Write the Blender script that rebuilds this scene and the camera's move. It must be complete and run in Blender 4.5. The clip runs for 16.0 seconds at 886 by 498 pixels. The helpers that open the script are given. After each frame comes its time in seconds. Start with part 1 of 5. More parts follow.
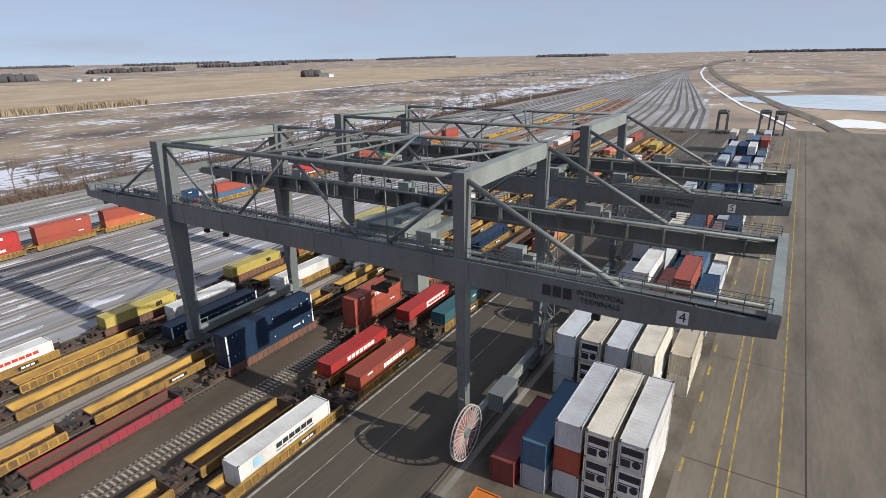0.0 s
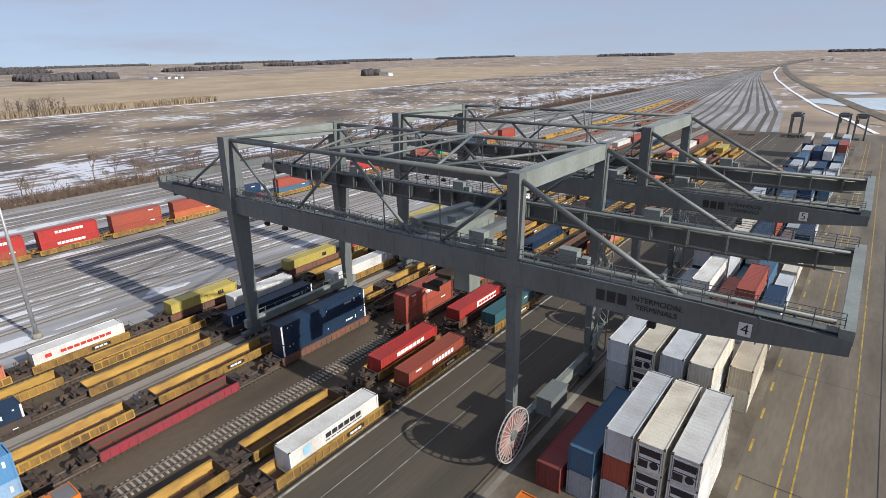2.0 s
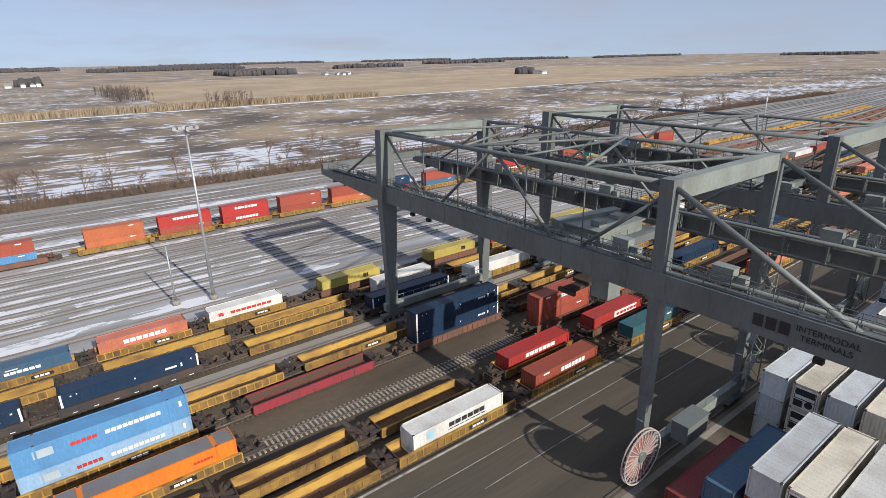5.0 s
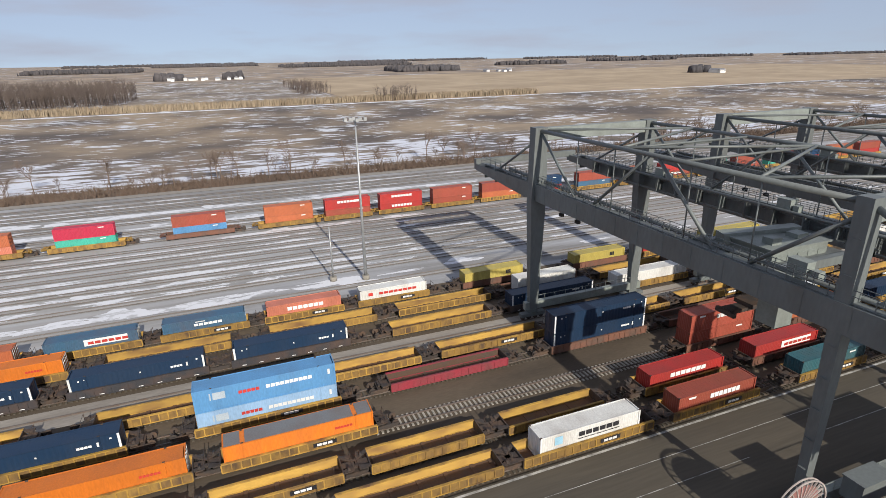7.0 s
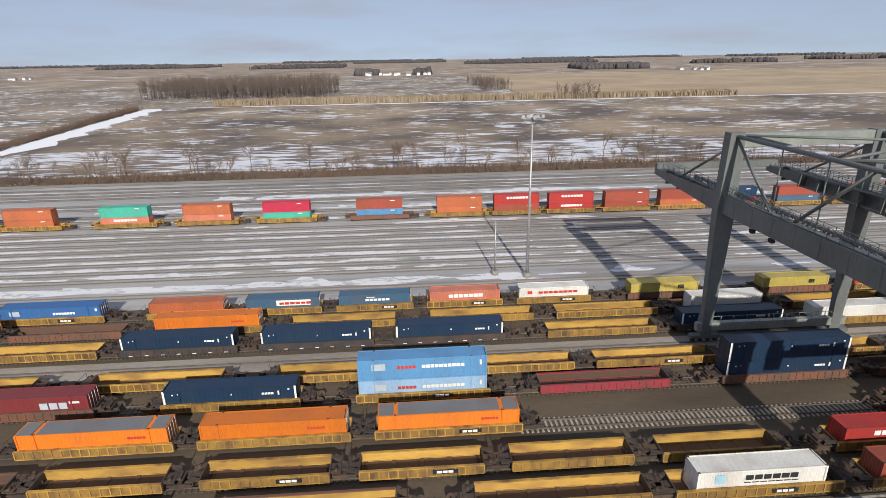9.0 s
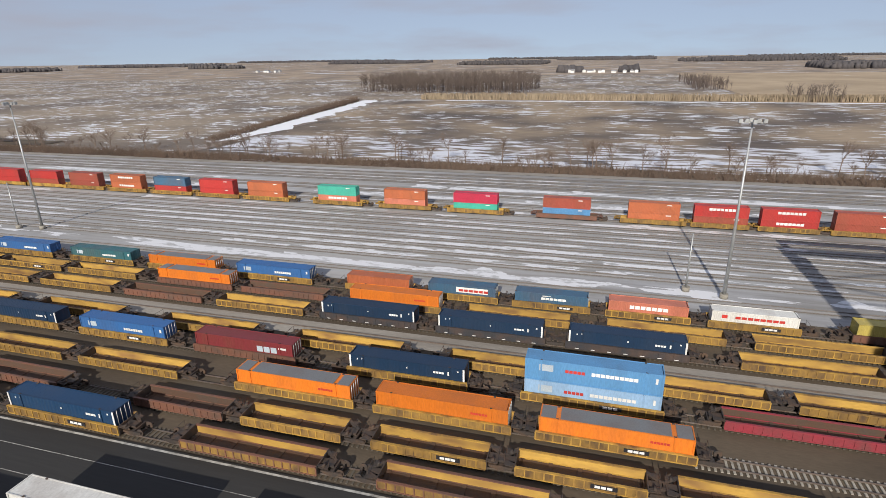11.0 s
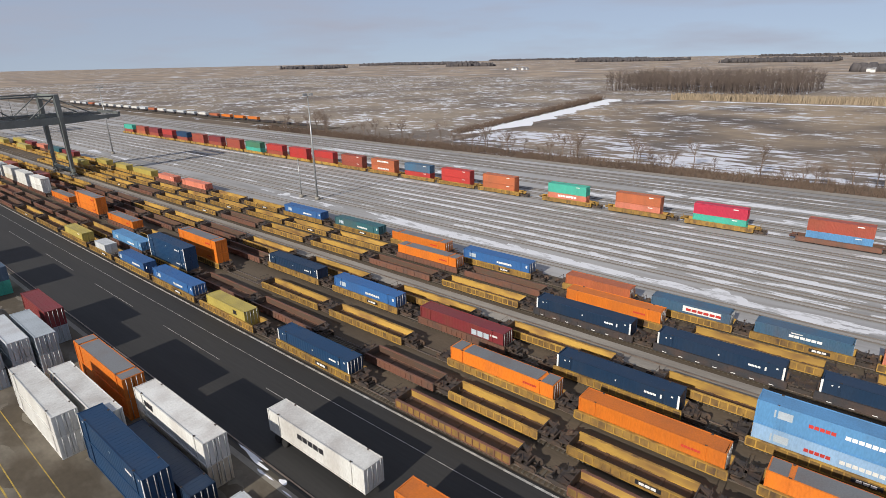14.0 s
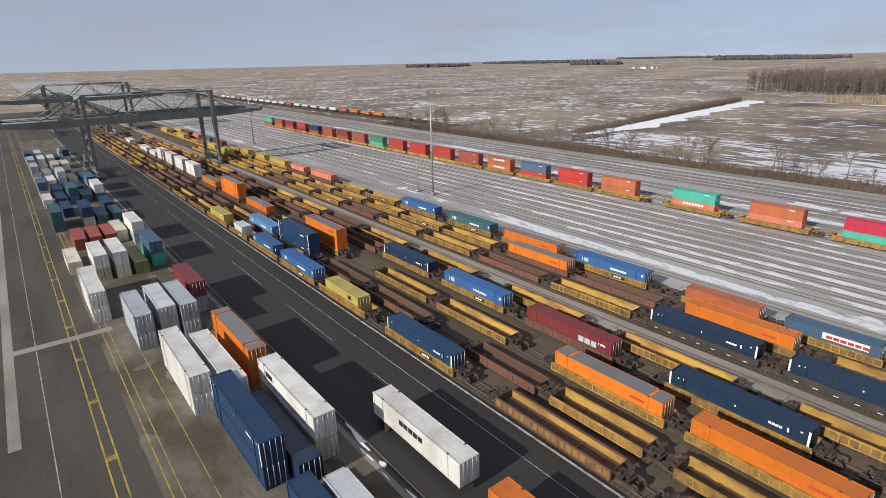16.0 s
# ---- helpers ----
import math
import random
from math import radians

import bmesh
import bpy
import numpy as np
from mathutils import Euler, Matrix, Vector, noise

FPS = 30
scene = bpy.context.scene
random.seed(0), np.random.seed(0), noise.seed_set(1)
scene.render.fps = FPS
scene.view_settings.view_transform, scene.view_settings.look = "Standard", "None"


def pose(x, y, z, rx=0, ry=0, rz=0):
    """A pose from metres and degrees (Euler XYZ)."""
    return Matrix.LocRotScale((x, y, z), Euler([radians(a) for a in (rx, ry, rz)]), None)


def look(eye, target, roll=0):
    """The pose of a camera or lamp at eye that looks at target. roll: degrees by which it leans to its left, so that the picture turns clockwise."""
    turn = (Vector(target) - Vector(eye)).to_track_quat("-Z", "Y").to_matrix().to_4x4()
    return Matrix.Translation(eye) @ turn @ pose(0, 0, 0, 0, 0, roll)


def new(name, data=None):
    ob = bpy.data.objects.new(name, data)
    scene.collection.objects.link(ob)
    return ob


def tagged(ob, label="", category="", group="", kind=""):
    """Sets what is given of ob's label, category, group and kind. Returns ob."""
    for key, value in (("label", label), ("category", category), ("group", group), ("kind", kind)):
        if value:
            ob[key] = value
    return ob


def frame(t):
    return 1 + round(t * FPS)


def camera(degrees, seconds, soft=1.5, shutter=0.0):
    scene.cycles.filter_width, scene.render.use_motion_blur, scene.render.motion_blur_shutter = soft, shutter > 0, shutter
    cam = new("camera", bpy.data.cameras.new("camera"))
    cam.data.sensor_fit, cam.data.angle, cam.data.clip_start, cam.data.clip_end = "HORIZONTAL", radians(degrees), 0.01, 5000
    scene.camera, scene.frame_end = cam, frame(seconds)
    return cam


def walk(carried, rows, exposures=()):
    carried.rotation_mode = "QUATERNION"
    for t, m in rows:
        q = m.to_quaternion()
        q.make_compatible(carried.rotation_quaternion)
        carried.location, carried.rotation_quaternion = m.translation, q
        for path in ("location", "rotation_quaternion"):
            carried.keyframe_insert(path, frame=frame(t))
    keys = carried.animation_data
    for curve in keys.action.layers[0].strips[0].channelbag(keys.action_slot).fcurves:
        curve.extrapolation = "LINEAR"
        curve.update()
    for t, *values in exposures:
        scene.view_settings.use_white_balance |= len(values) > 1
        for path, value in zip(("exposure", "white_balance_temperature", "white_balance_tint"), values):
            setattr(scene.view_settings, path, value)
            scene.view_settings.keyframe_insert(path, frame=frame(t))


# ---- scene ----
# a hovering camera that pans: seconds, heading, pitch, roll
cam = camera(77.4, 16.0, soft=0.85)
EYE = Vector((0.0, 0.0, 41.5))
ROWS = [
    (0, 32.02, -19.55, -1.25),
    (0.5, 32.60, -19.56, -1.25),
    (1, 33.98, -19.55, -1.27),
    (1.5, 35.92, -19.54, -1.25),
    (2, 37.77, -19.50, -1.25),
    (2.5, 39.71, -19.48, -1.20),
    (3, 41.94, -19.43, -1.21),
    (5.5, 56.41, -19.35, -1.13),
    (6, 60.39, -19.32, -1.09),
    (6.5, 64.52, -19.34, -1.10),
    (7, 68.63, -19.37, -1.10),
    (7.5, 72.84, -19.35, -1.08),
    (8, 77.04, -19.33, -1.11),
    (8.5, 81.56, -19.33, -1.07),
    (9, 86.49, -19.35, -1.00),
    (11.5, 110.67, -19.36, -0.88),
    (12, 114.79, -19.36, -0.87),
    (12.5, 118.88, -19.36, -0.90),
    (13, 122.74, -19.25, -1.05),
    (13.5, 126.57, -19.18, -1.19),
    (14, 130.29, -19.15, -1.26),
    (14.5, 133.57, -19.14, -1.36),
    (15, 136.65, -19.01, -1.43),
    (15.5, 139.68, -18.95, -1.44),
    (16, 142.34, -19.05, -1.37),
]


def aim(yaw, pitch):
    a, b = radians(yaw), radians(pitch)
    return EYE + Vector((-math.sin(a) * math.cos(b), math.cos(a) * math.cos(b), math.sin(b)))


walk(cam, [(t, look(EYE, aim(yaw, pitch), roll)) for t, yaw, pitch, roll in ROWS],
     exposures=[(0, 0.46, 6250, 10), (3, 0.46, 6250, 10), (6.5, 0.4, 6400, 10), (9, 0.31, 6500, 10), (12, 0.25, 6500, 10), (16, 0.28, 6500, 10)])

# ---- world and sun ----
world = bpy.data.worlds.new("world")
scene.world = world
world.use_nodes = True
wn = world.node_tree.nodes
sky = wn.new("ShaderNodeTexSky")
sky.sky_type = "NISHITA"
sky.sun_disc = False
sky.sun_elevation = radians(27)
sky.sun_rotation = radians(87)
sky.air_density, sky.dust_density, sky.ozone_density = 1.0, 0.6, 3.0
wl = world.node_tree.links
coord, lift = wn.new("ShaderNodeTexCoord"), wn.new("ShaderNodeMapping")
lift.inputs["Location"].default_value = (0, 0, 0.12)
wl.new(coord.outputs["Generated"], lift.inputs[0]), wl.new(lift.outputs[0], sky.inputs[0])
spread, cloud, veil, cover = wn.new("ShaderNodeMapping"), wn.new("ShaderNodeTexNoise"), wn.new("ShaderNodeValToRGB"), wn.new("ShaderNodeMixRGB")
spread.inputs["Scale"].default_value = (2.2, 2.2, 14)
cloud.inputs["Scale"].default_value, cloud.inputs["Detail"].default_value = 2.0, 5
veil.color_ramp.elements[0].position, veil.color_ramp.elements[1].position = 0.45, 0.8
veil.color_ramp.elements[0].color, veil.color_ramp.elements[1].color = (0.68, 0.68, 0.68, 1), (0.97, 0.97, 0.97, 1)
cover.inputs[2].default_value = (2.75, 2.87, 3.45, 1)
wl.new(coord.outputs["Generated"], spread.inputs[0]), wl.new(spread.outputs[0], cloud.inputs[0]), wl.new(cloud.outputs[0], veil.inputs[0])
wl.new(veil.outputs[0], cover.inputs[0]), wl.new(sky.outputs[0], cover.inputs[1]), wl.new(cover.outputs[0], wn["Background"].inputs[0])
wn["Background"].inputs[1].default_value = 0.12
sun = new("sun", bpy.data.lights.new("sun", "SUN"))
sun.data.energy, sun.data.angle, sun.data.color = 3.9, radians(0.6), (1.0, 0.93, 0.82)
sun.matrix_world = look((60, 3.6, 31), (0, 0, 0))

# ---- materials ----
MATS = {}


def nodes_of(name):
    m = bpy.data.materials.new(name)
    m.use_nodes = True
    return m, m.node_tree.nodes, m.node_tree.links, m.node_tree.nodes["Principled BSDF"]


def surface(name, base, dirt=(0.1, 0.08, 0.06), amount=0.35, rough=0.55, metal=0.0, fine=9.0, coarse=0.5, bump=0.15, streak=(1, 1, 1), vary=0.12):
    """Weathered surface: grain and stains at two scales, each object a little lighter or darker."""
    if name in MATS:
        return MATS[name]
    m, n, l, b = nodes_of(name)
    geo = n.new("ShaderNodeNewGeometry")
    mp = n.new("ShaderNodeMapping")
    mp.inputs["Scale"].default_value = streak
    l.new(geo.outputs["Position"], mp.inputs[0])
    big, small = n.new("ShaderNodeTexNoise"), n.new("ShaderNodeTexNoise")
    big.inputs["Scale"].default_value, small.inputs["Scale"].default_value = coarse, fine
    big.inputs["Detail"].default_value, small.inputs["Detail"].default_value = 6, 4
    l.new(mp.outputs[0], big.inputs[0]), l.new(mp.outputs[0], small.inputs[0])
    ramp = n.new("ShaderNodeValToRGB")
    ramp.color_ramp.elements[0].position, ramp.color_ramp.elements[1].position = 0.42, 0.72
    ramp.color_ramp.elements[0].color, ramp.color_ramp.elements[1].color = (0, 0, 0, 1), (amount, amount, amount, 1)
    l.new(big.outputs[0], ramp.inputs[0])
    mix = n.new("ShaderNodeMixRGB")
    mix.inputs[1].default_value, mix.inputs[2].default_value = (*base, 1), (*dirt, 1)
    l.new(ramp.outputs[0], mix.inputs[0])
    info = n.new("ShaderNodeObjectInfo")
    rng = n.new("ShaderNodeMapRange")
    rng.inputs[3].default_value, rng.inputs[4].default_value = 1 - vary, 1 + vary
    l.new(info.outputs["Random"], rng.inputs[0])
    grain = n.new("ShaderNodeMapRange")
    grain.inputs[3].default_value, grain.inputs[4].default_value = 0.75, 1.25
    l.new(small.outputs[0], grain.inputs[0])
    mul = n.new("ShaderNodeMath")
    mul.operation = "MULTIPLY"
    l.new(rng.outputs[0], mul.inputs[0]), l.new(grain.outputs[0], mul.inputs[1])
    hsv = n.new("ShaderNodeHueSaturation")
    l.new(mix.outputs[0], hsv.inputs["Color"]), l.new(mul.outputs[0], hsv.inputs["Value"])
    l.new(hsv.outputs[0], b.inputs["Base Color"])
    b.inputs["Roughness"].default_value, b.inputs["Metallic"].default_value = rough, metal
    bp = n.new("ShaderNodeBump")
    bp.inputs["Strength"].default_value, bp.inputs["Distance"].default_value = bump, 0.03
    l.new(small.outputs[0], bp.inputs["Height"]), l.new(bp.outputs[0], b.inputs["Normal"])
    MATS[name] = m
    return m


def field(name, c1, c2, snow, snow_amount, streak, scale, fine_scale=0.35, soft=0.06, drift=1.0):
    """Ground with soil mottling and wind-blown snow lying in streaks."""
    m, n, l, b = nodes_of(name)
    geo = n.new("ShaderNodeNewGeometry")
    mp = n.new("ShaderNodeMapping")
    mp.inputs["Scale"].default_value = streak
    l.new(geo.outputs["Position"], mp.inputs[0])
    a, s, f, w = (n.new("ShaderNodeTexNoise") for _ in range(4))
    a.inputs["Scale"].default_value, s.inputs["Scale"].default_value, f.inputs["Scale"].default_value = 0.012, scale, fine_scale
    w.inputs["Scale"].default_value = 0.02
    for t in (a, s, f, w):
        t.inputs["Detail"].default_value = 7
    s.inputs["Roughness"].default_value = 0.65
    l.new(geo.outputs["Position"], a.inputs[0]), l.new(mp.outputs[0], s.inputs[0])
    l.new(mp.outputs[0], f.inputs[0]), l.new(geo.outputs["Position"], w.inputs[0])
    r1 = n.new("ShaderNodeValToRGB")
    r1.color_ramp.elements[0].color, r1.color_ramp.elements[1].color = (*c1, 1), (*c2, 1)
    r1.color_ramp.elements[0].position, r1.color_ramp.elements[1].position = 0.4, 0.6
    l.new(a.outputs[0], r1.inputs[0])
    g = n.new("ShaderNodeMapRange")
    g.inputs[3].default_value, g.inputs[4].default_value = 0.65, 1.35
    l.new(f.outputs[0], g.inputs[0])
    hsv = n.new("ShaderNodeHueSaturation")
    l.new(r1.outputs[0], hsv.inputs["Color"]), l.new(g.outputs[0], hsv.inputs["Value"])
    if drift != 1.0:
        # colour value eased down towards the north end, up towards the south
        sep, y_tone, both = n.new("ShaderNodeSeparateXYZ"), n.new("ShaderNodeMapRange"), n.new("ShaderNodeMath")
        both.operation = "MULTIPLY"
        y_tone.inputs[1].default_value, y_tone.inputs[2].default_value = 60, -90
        y_tone.inputs[3].default_value, y_tone.inputs[4].default_value = 1 / drift, drift
        l.new(geo.outputs["Position"], sep.inputs[0]), l.new(sep.outputs[1], y_tone.inputs[0])
        l.new(y_tone.outputs[0], both.inputs[0]), l.new(g.outputs[0], both.inputs[1]), l.new(both.outputs[0], hsv.inputs["Value"])
    add = n.new("ShaderNodeMath")
    add.operation = "MULTIPLY_ADD"
    add.inputs[1].default_value = 0.45
    l.new(w.outputs[0], add.inputs[0]), l.new(s.outputs[0], add.inputs[2])
    r2 = n.new("ShaderNodeValToRGB")
    lo = 0.95 - snow_amount
    r2.color_ramp.elements[0].position, r2.color_ramp.elements[1].position = min(0.97, lo), min(1.0, lo + soft)
    r2.color_ramp.elements[0].color, r2.color_ramp.elements[1].color = (0, 0, 0, 1), (1, 1, 1, 1)
    l.new(add.outputs[0], r2.inputs[0])
    mix = n.new("ShaderNodeMixRGB")
    mix.inputs[2].default_value = (*snow, 1)
    l.new(r2.outputs[0], mix.inputs[0]), l.new(hsv.outputs[0], mix.inputs[1])
    l.new(mix.outputs[0], b.inputs["Base Color"])
    b.inputs["Roughness"].default_value = 0.9
    bp = n.new("ShaderNodeBump")
    bp.inputs["Strength"].default_value, bp.inputs["Distance"].default_value = 0.4, 0.1
    l.new(f.outputs[0], bp.inputs["Height"]), l.new(bp.outputs[0], b.inputs["Normal"])
    MATS[name] = m
    return m


RUST = (0.14, 0.07, 0.035)
GRIME = (0.07, 0.06, 0.05)
PAINT = dict(
    white=((0.66, 0.66, 0.63), 0.3), grey=((0.36, 0.40, 0.43), 0.25), palegrey=((0.5, 0.53, 0.55), 0.3), navy=((0.007, 0.026, 0.062), 0.1),
    blue=((0.009, 0.042, 0.105), 0.15), royal=((0.03, 0.11, 0.29), 0.2), skyblue=((0.10, 0.27, 0.50), 0.25), paleblue=((0.24, 0.38, 0.56), 0.25), orange=((0.62, 0.165, 0.016), 0.2), rust=((0.42, 0.12, 0.05), 0.3),
    brick=((0.31, 0.068, 0.043), 0.3), red=((0.42, 0.035, 0.03), 0.25), maroon=((0.20, 0.03, 0.035), 0.3), crimson=((0.5, 0.03, 0.07), 0.15),
    teal=((0.06, 0.40, 0.30), 0.2), green=((0.05, 0.2, 0.12), 0.3), darkteal=((0.03, 0.11, 0.13), 0.3), mustard=((0.43, 0.345, 0.085), 0.25), tan=((0.5, 0.44, 0.34), 0.3),
    salmon=((0.60, 0.20, 0.13), 0.3), olive=((0.22, 0.22, 0.06), 0.3), slate=((0.17, 0.175, 0.18), 0.3), steelblue=((0.05, 0.12, 0.20), 0.3), cream=((0.62, 0.58, 0.48), 0.35))


def paint(c):
    base, amount = PAINT[c]
    return surface("paint_" + c, base, RUST if amount > 0.28 else GRIME, amount, 0.5, 0, 6.0, 0.35, 0.08, (1, 1, 0.35), 0.13)


yellow = surface("yellow_car_paint", (0.40, 0.235, 0.045), (0.10, 0.055, 0.03), 0.95, 0.65, 0, 5, 0.7, 0.25, (1, 0.8, 0.5), 0.22)
lined = surface("scuffed_yellow_lining", (0.46, 0.28, 0.06), (0.17, 0.085, 0.04), 0.9, 0.7, 0, 4, 0.5, 0.25, (1, 0.4, 1), 0.2)
brown_car = surface("brown_car_paint", (0.165, 0.072, 0.046), GRIME, 0.7, 0.7, 0, 5, 0.45, 0.25)
red_car = surface("red_car_paint", (0.27, 0.03, 0.045), GRIME, 0.55, 0.6, 0, 5, 0.45, 0.2)
black_car = surface("black_car_paint", (0.035, 0.035, 0.04), RUST, 0.4, 0.6, 0, 5, 0.45, 0.2)
web_rust = surface("rusty_sill_web", (0.25, 0.145, 0.035), (0.075, 0.045, 0.028), 0.95, 0.75, 0, 5, 0.8, 0.25, (1, 0.9, 0.4), 0.2)
CARS = dict(yellow=yellow, brown=brown_car, red=red_car, black=black_car, rusty=brown_car)
gear = surface("grimy_running_gear", (0.055, 0.045, 0.04), (0.16, 0.09, 0.05), 0.6, 0.75, 0.2, 7, 0.8, 0.3)
sump = surface("rusty_well_inside", (0.10, 0.055, 0.035), GRIME, 0.6, 0.8, 0, 6, 0.6, 0.3)
crane_paint = surface("grey_green_crane_paint", (0.135, 0.15, 0.147), (0.075, 0.07, 0.062), 0.5, 0.5, 0, 3, 0.2, 0.06, (1, 1, 0.3), 0.06)
crane_light = surface("pale_crane_paint", (0.22, 0.245, 0.225), GRIME, 0.35, 0.5, 0, 3, 0.3, 0.06)
galv = surface("galvanised_steel", (0.42, 0.43, 0.43), GRIME, 0.3, 0.45, 0.5, 8, 0.7, 0.1)
rubber = surface("black_rubber", (0.02, 0.02, 0.02), GRIME, 0.3, 0.8)
rail_steel = surface("rail_steel", (0.20, 0.17, 0.15), RUST, 0.5, 0.4, 0.5, 6, 0.6, 0.1)
lead_bed = surface("dark_lead_bed", (0.12, 0.108, 0.095), (0.07, 0.06, 0.05), 0.8, 0.95, 0, 3, 0.08, 0.3, (1, 0.1, 1), 0.25)
oily_bed = surface("oily_track_bed", (0.335, 0.322, 0.31), (0.265, 0.252, 0.24), 0.6, 0.95, 0, 4, 0.1, 0.4, (1, 0.12, 1), 0.15)
dull_rail = surface("dull_rail", (0.15, 0.133, 0.12), (0.11, 0.088, 0.07), 0.5, 0.7, 0.0, 6, 0.3, 0.1)
tie_wood = surface("grey_tie", (0.36, 0.33, 0.28), GRIME, 0.5, 0.9, 0, 5, 1.0, 0.3)
old_tie = surface("oily_dark_tie", (0.10, 0.085, 0.065), GRIME, 0.5, 0.9, 0, 5, 1.0, 0.3)
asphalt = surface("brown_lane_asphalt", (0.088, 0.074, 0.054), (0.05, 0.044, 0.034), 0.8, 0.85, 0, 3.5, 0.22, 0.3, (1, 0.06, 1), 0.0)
dark_asphalt = surface("dark_lane_asphalt", (0.029, 0.028, 0.0265), (0.019, 0.0185, 0.018), 0.8, 0.8, 0, 3.5, 0.22, 0.3, (1, 0.06, 1), 0.0)
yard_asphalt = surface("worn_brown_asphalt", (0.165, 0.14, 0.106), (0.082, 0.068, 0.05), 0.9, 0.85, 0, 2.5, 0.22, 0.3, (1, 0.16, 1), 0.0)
concrete = surface("worn_concrete", (0.30, 0.28, 0.24), (0.14, 0.12, 0.10), 0.7, 0.9, 0, 3, 0.1, 0.3, (1, 0.5, 1), 0.08)
dirt_mat = surface("packed_dirt", (0.078, 0.062, 0.042), (0.24, 0.215, 0.175), 0.75, 0.95, 0, 2.2, 0.17, 0.4, (1, 0.55, 1), 0)
pale_dirt = surface("pale_dusty_dirt", (0.17, 0.15, 0.118), (0.09, 0.075, 0.055), 0.9, 0.95, 0, 2.5, 0.4, 0.3, (1, 0.6, 1), 0)
ballast = surface("brown_ballast", (0.105, 0.08, 0.054), (0.045, 0.034, 0.024), 0.8, 0.95, 0, 4, 0.12, 0.6, (1, 0.3, 1), 0)
pale_ballast = surface("pale_gravel", (0.30, 0.275, 0.24), (0.16, 0.14, 0.12), 0.7, 0.95, 0, 4, 0.15, 0.6, (1, 0.25, 1), 0)
line_white = surface("road_paint_white", (0.42, 0.41, 0.38), (0.09, 0.085, 0.075), 0.95, 0.8, 0, 4, 0.8, 0.1)
line_yellow = surface("road_paint_yellow", (0.46, 0.32, 0.05), (0.11, 0.095, 0.07), 0.95, 0.8, 0, 4, 0.8, 0.1)
mark_white = surface("white_lettering", (0.75, 0.75, 0.73), GRIME, 0.15, 0.5)
mark_black = surface("black_lettering", (0.02, 0.02, 0.025), GRIME, 0.2, 0.5)
mark_red = surface("red_lettering", (0.5, 0.04, 0.03), GRIME, 0.2, 0.5)
mark_sky = surface("pale_blue_emblem", (0.30, 0.52, 0.66), GRIME, 0.2, 0.5)
mark_pale = surface("faded_emblem", (0.45, 0.52, 0.58), GRIME, 0.2, 0.5)
MARK = dict(white=mark_white, black=mark_black, red=mark_red, sky=mark_sky, pale=mark_pale)
spoke_paint = surface("dusty_spoke_paint", (0.42, 0.36, 0.33), GRIME, 0.4, 0.6)
reel_red = surface("faded_red_reel", (0.26, 0.12, 0.105), GRIME, 0.4, 0.6)
dry_twigs = surface("brown_dry_brush", (0.165, 0.115, 0.085), (0.095, 0.068, 0.055), 0.6, 0.95, 0, 2, 0.03, 0.1)
bark = surface("bare_winter_twigs", (0.175, 0.13, 0.105), (0.25, 0.19, 0.15), 0.5, 0.9, 0, 3, 0.05, 0.1)
dry_grass = surface("dry_tall_grass", (0.30, 0.24, 0.165), (0.17, 0.12, 0.08), 0.6, 0.95, 0, 1.5, 0.04, 0.2)
wood_bark = surface("grey_brown_wood", (0.115, 0.09, 0.078), (0.17, 0.13, 0.105), 0.5, 0.95, 0, 1, 0.03, 0.1)
dark_wood = surface("distant_bare_wood", (0.075, 0.07, 0.075), (0.12, 0.10, 0.09), 0.5, 0.95, 0, 0.3, 0.02, 0.1)
wall_white = surface("white_siding", (0.72, 0.72, 0.70), GRIME, 0.2, 0.7)
roof_grey = surface("grey_roof", (0.25, 0.25, 0.26), GRIME, 0.3, 0.7)
ice = surface("frozen_pond", (0.55, 0.66, 0.70), (0.75, 0.78, 0.8), 0.9, 0.25, 0, 0.1, 0.01, 0.0, (1, 1, 1), 0)

# ---- helpers of this scene ----
def box(bm, x0, x1, y0, y1, z0, z1):
    v = [bm.verts.new((x, y, z)) for x in (x0, x1) for y in (y0, y1) for z in (z0, z1)]
    for f in ((0, 1, 3, 2), (4, 6, 7, 5), (0, 4, 5, 1), (2, 3, 7, 6), (0, 2, 6, 4), (1, 5, 7, 3)):
        bm.faces.new([v[i] for i in f])


def prism(bm, a, b, w0, d0, w1, d1):
    """A bar from a to b with a rectangular section that may taper. w is across, d the other way."""
    a, b = Vector(a), Vector(b)
    way = (b - a).normalized()
    side = way.cross(Vector((0, 0, 1)))
    side = side.normalized() if side.length > 0.05 else Vector((1, 0, 0))
    up = side.cross(way)
    rings = []
    for p, w, d in ((a, w0, d0), (b, w1, d1)):
        rings.append([bm.verts.new(p + side * sx * w / 2 + up * sz * d / 2) for sx, sz in ((-1, -1), (1, -1), (1, 1), (-1, 1))])
    for i in range(4):
        j = (i + 1) % 4
        bm.faces.new((rings[0][i], rings[0][j], rings[1][j], rings[1][i]))
    bm.faces.new(rings[0][::-1]), bm.faces.new(rings[1])


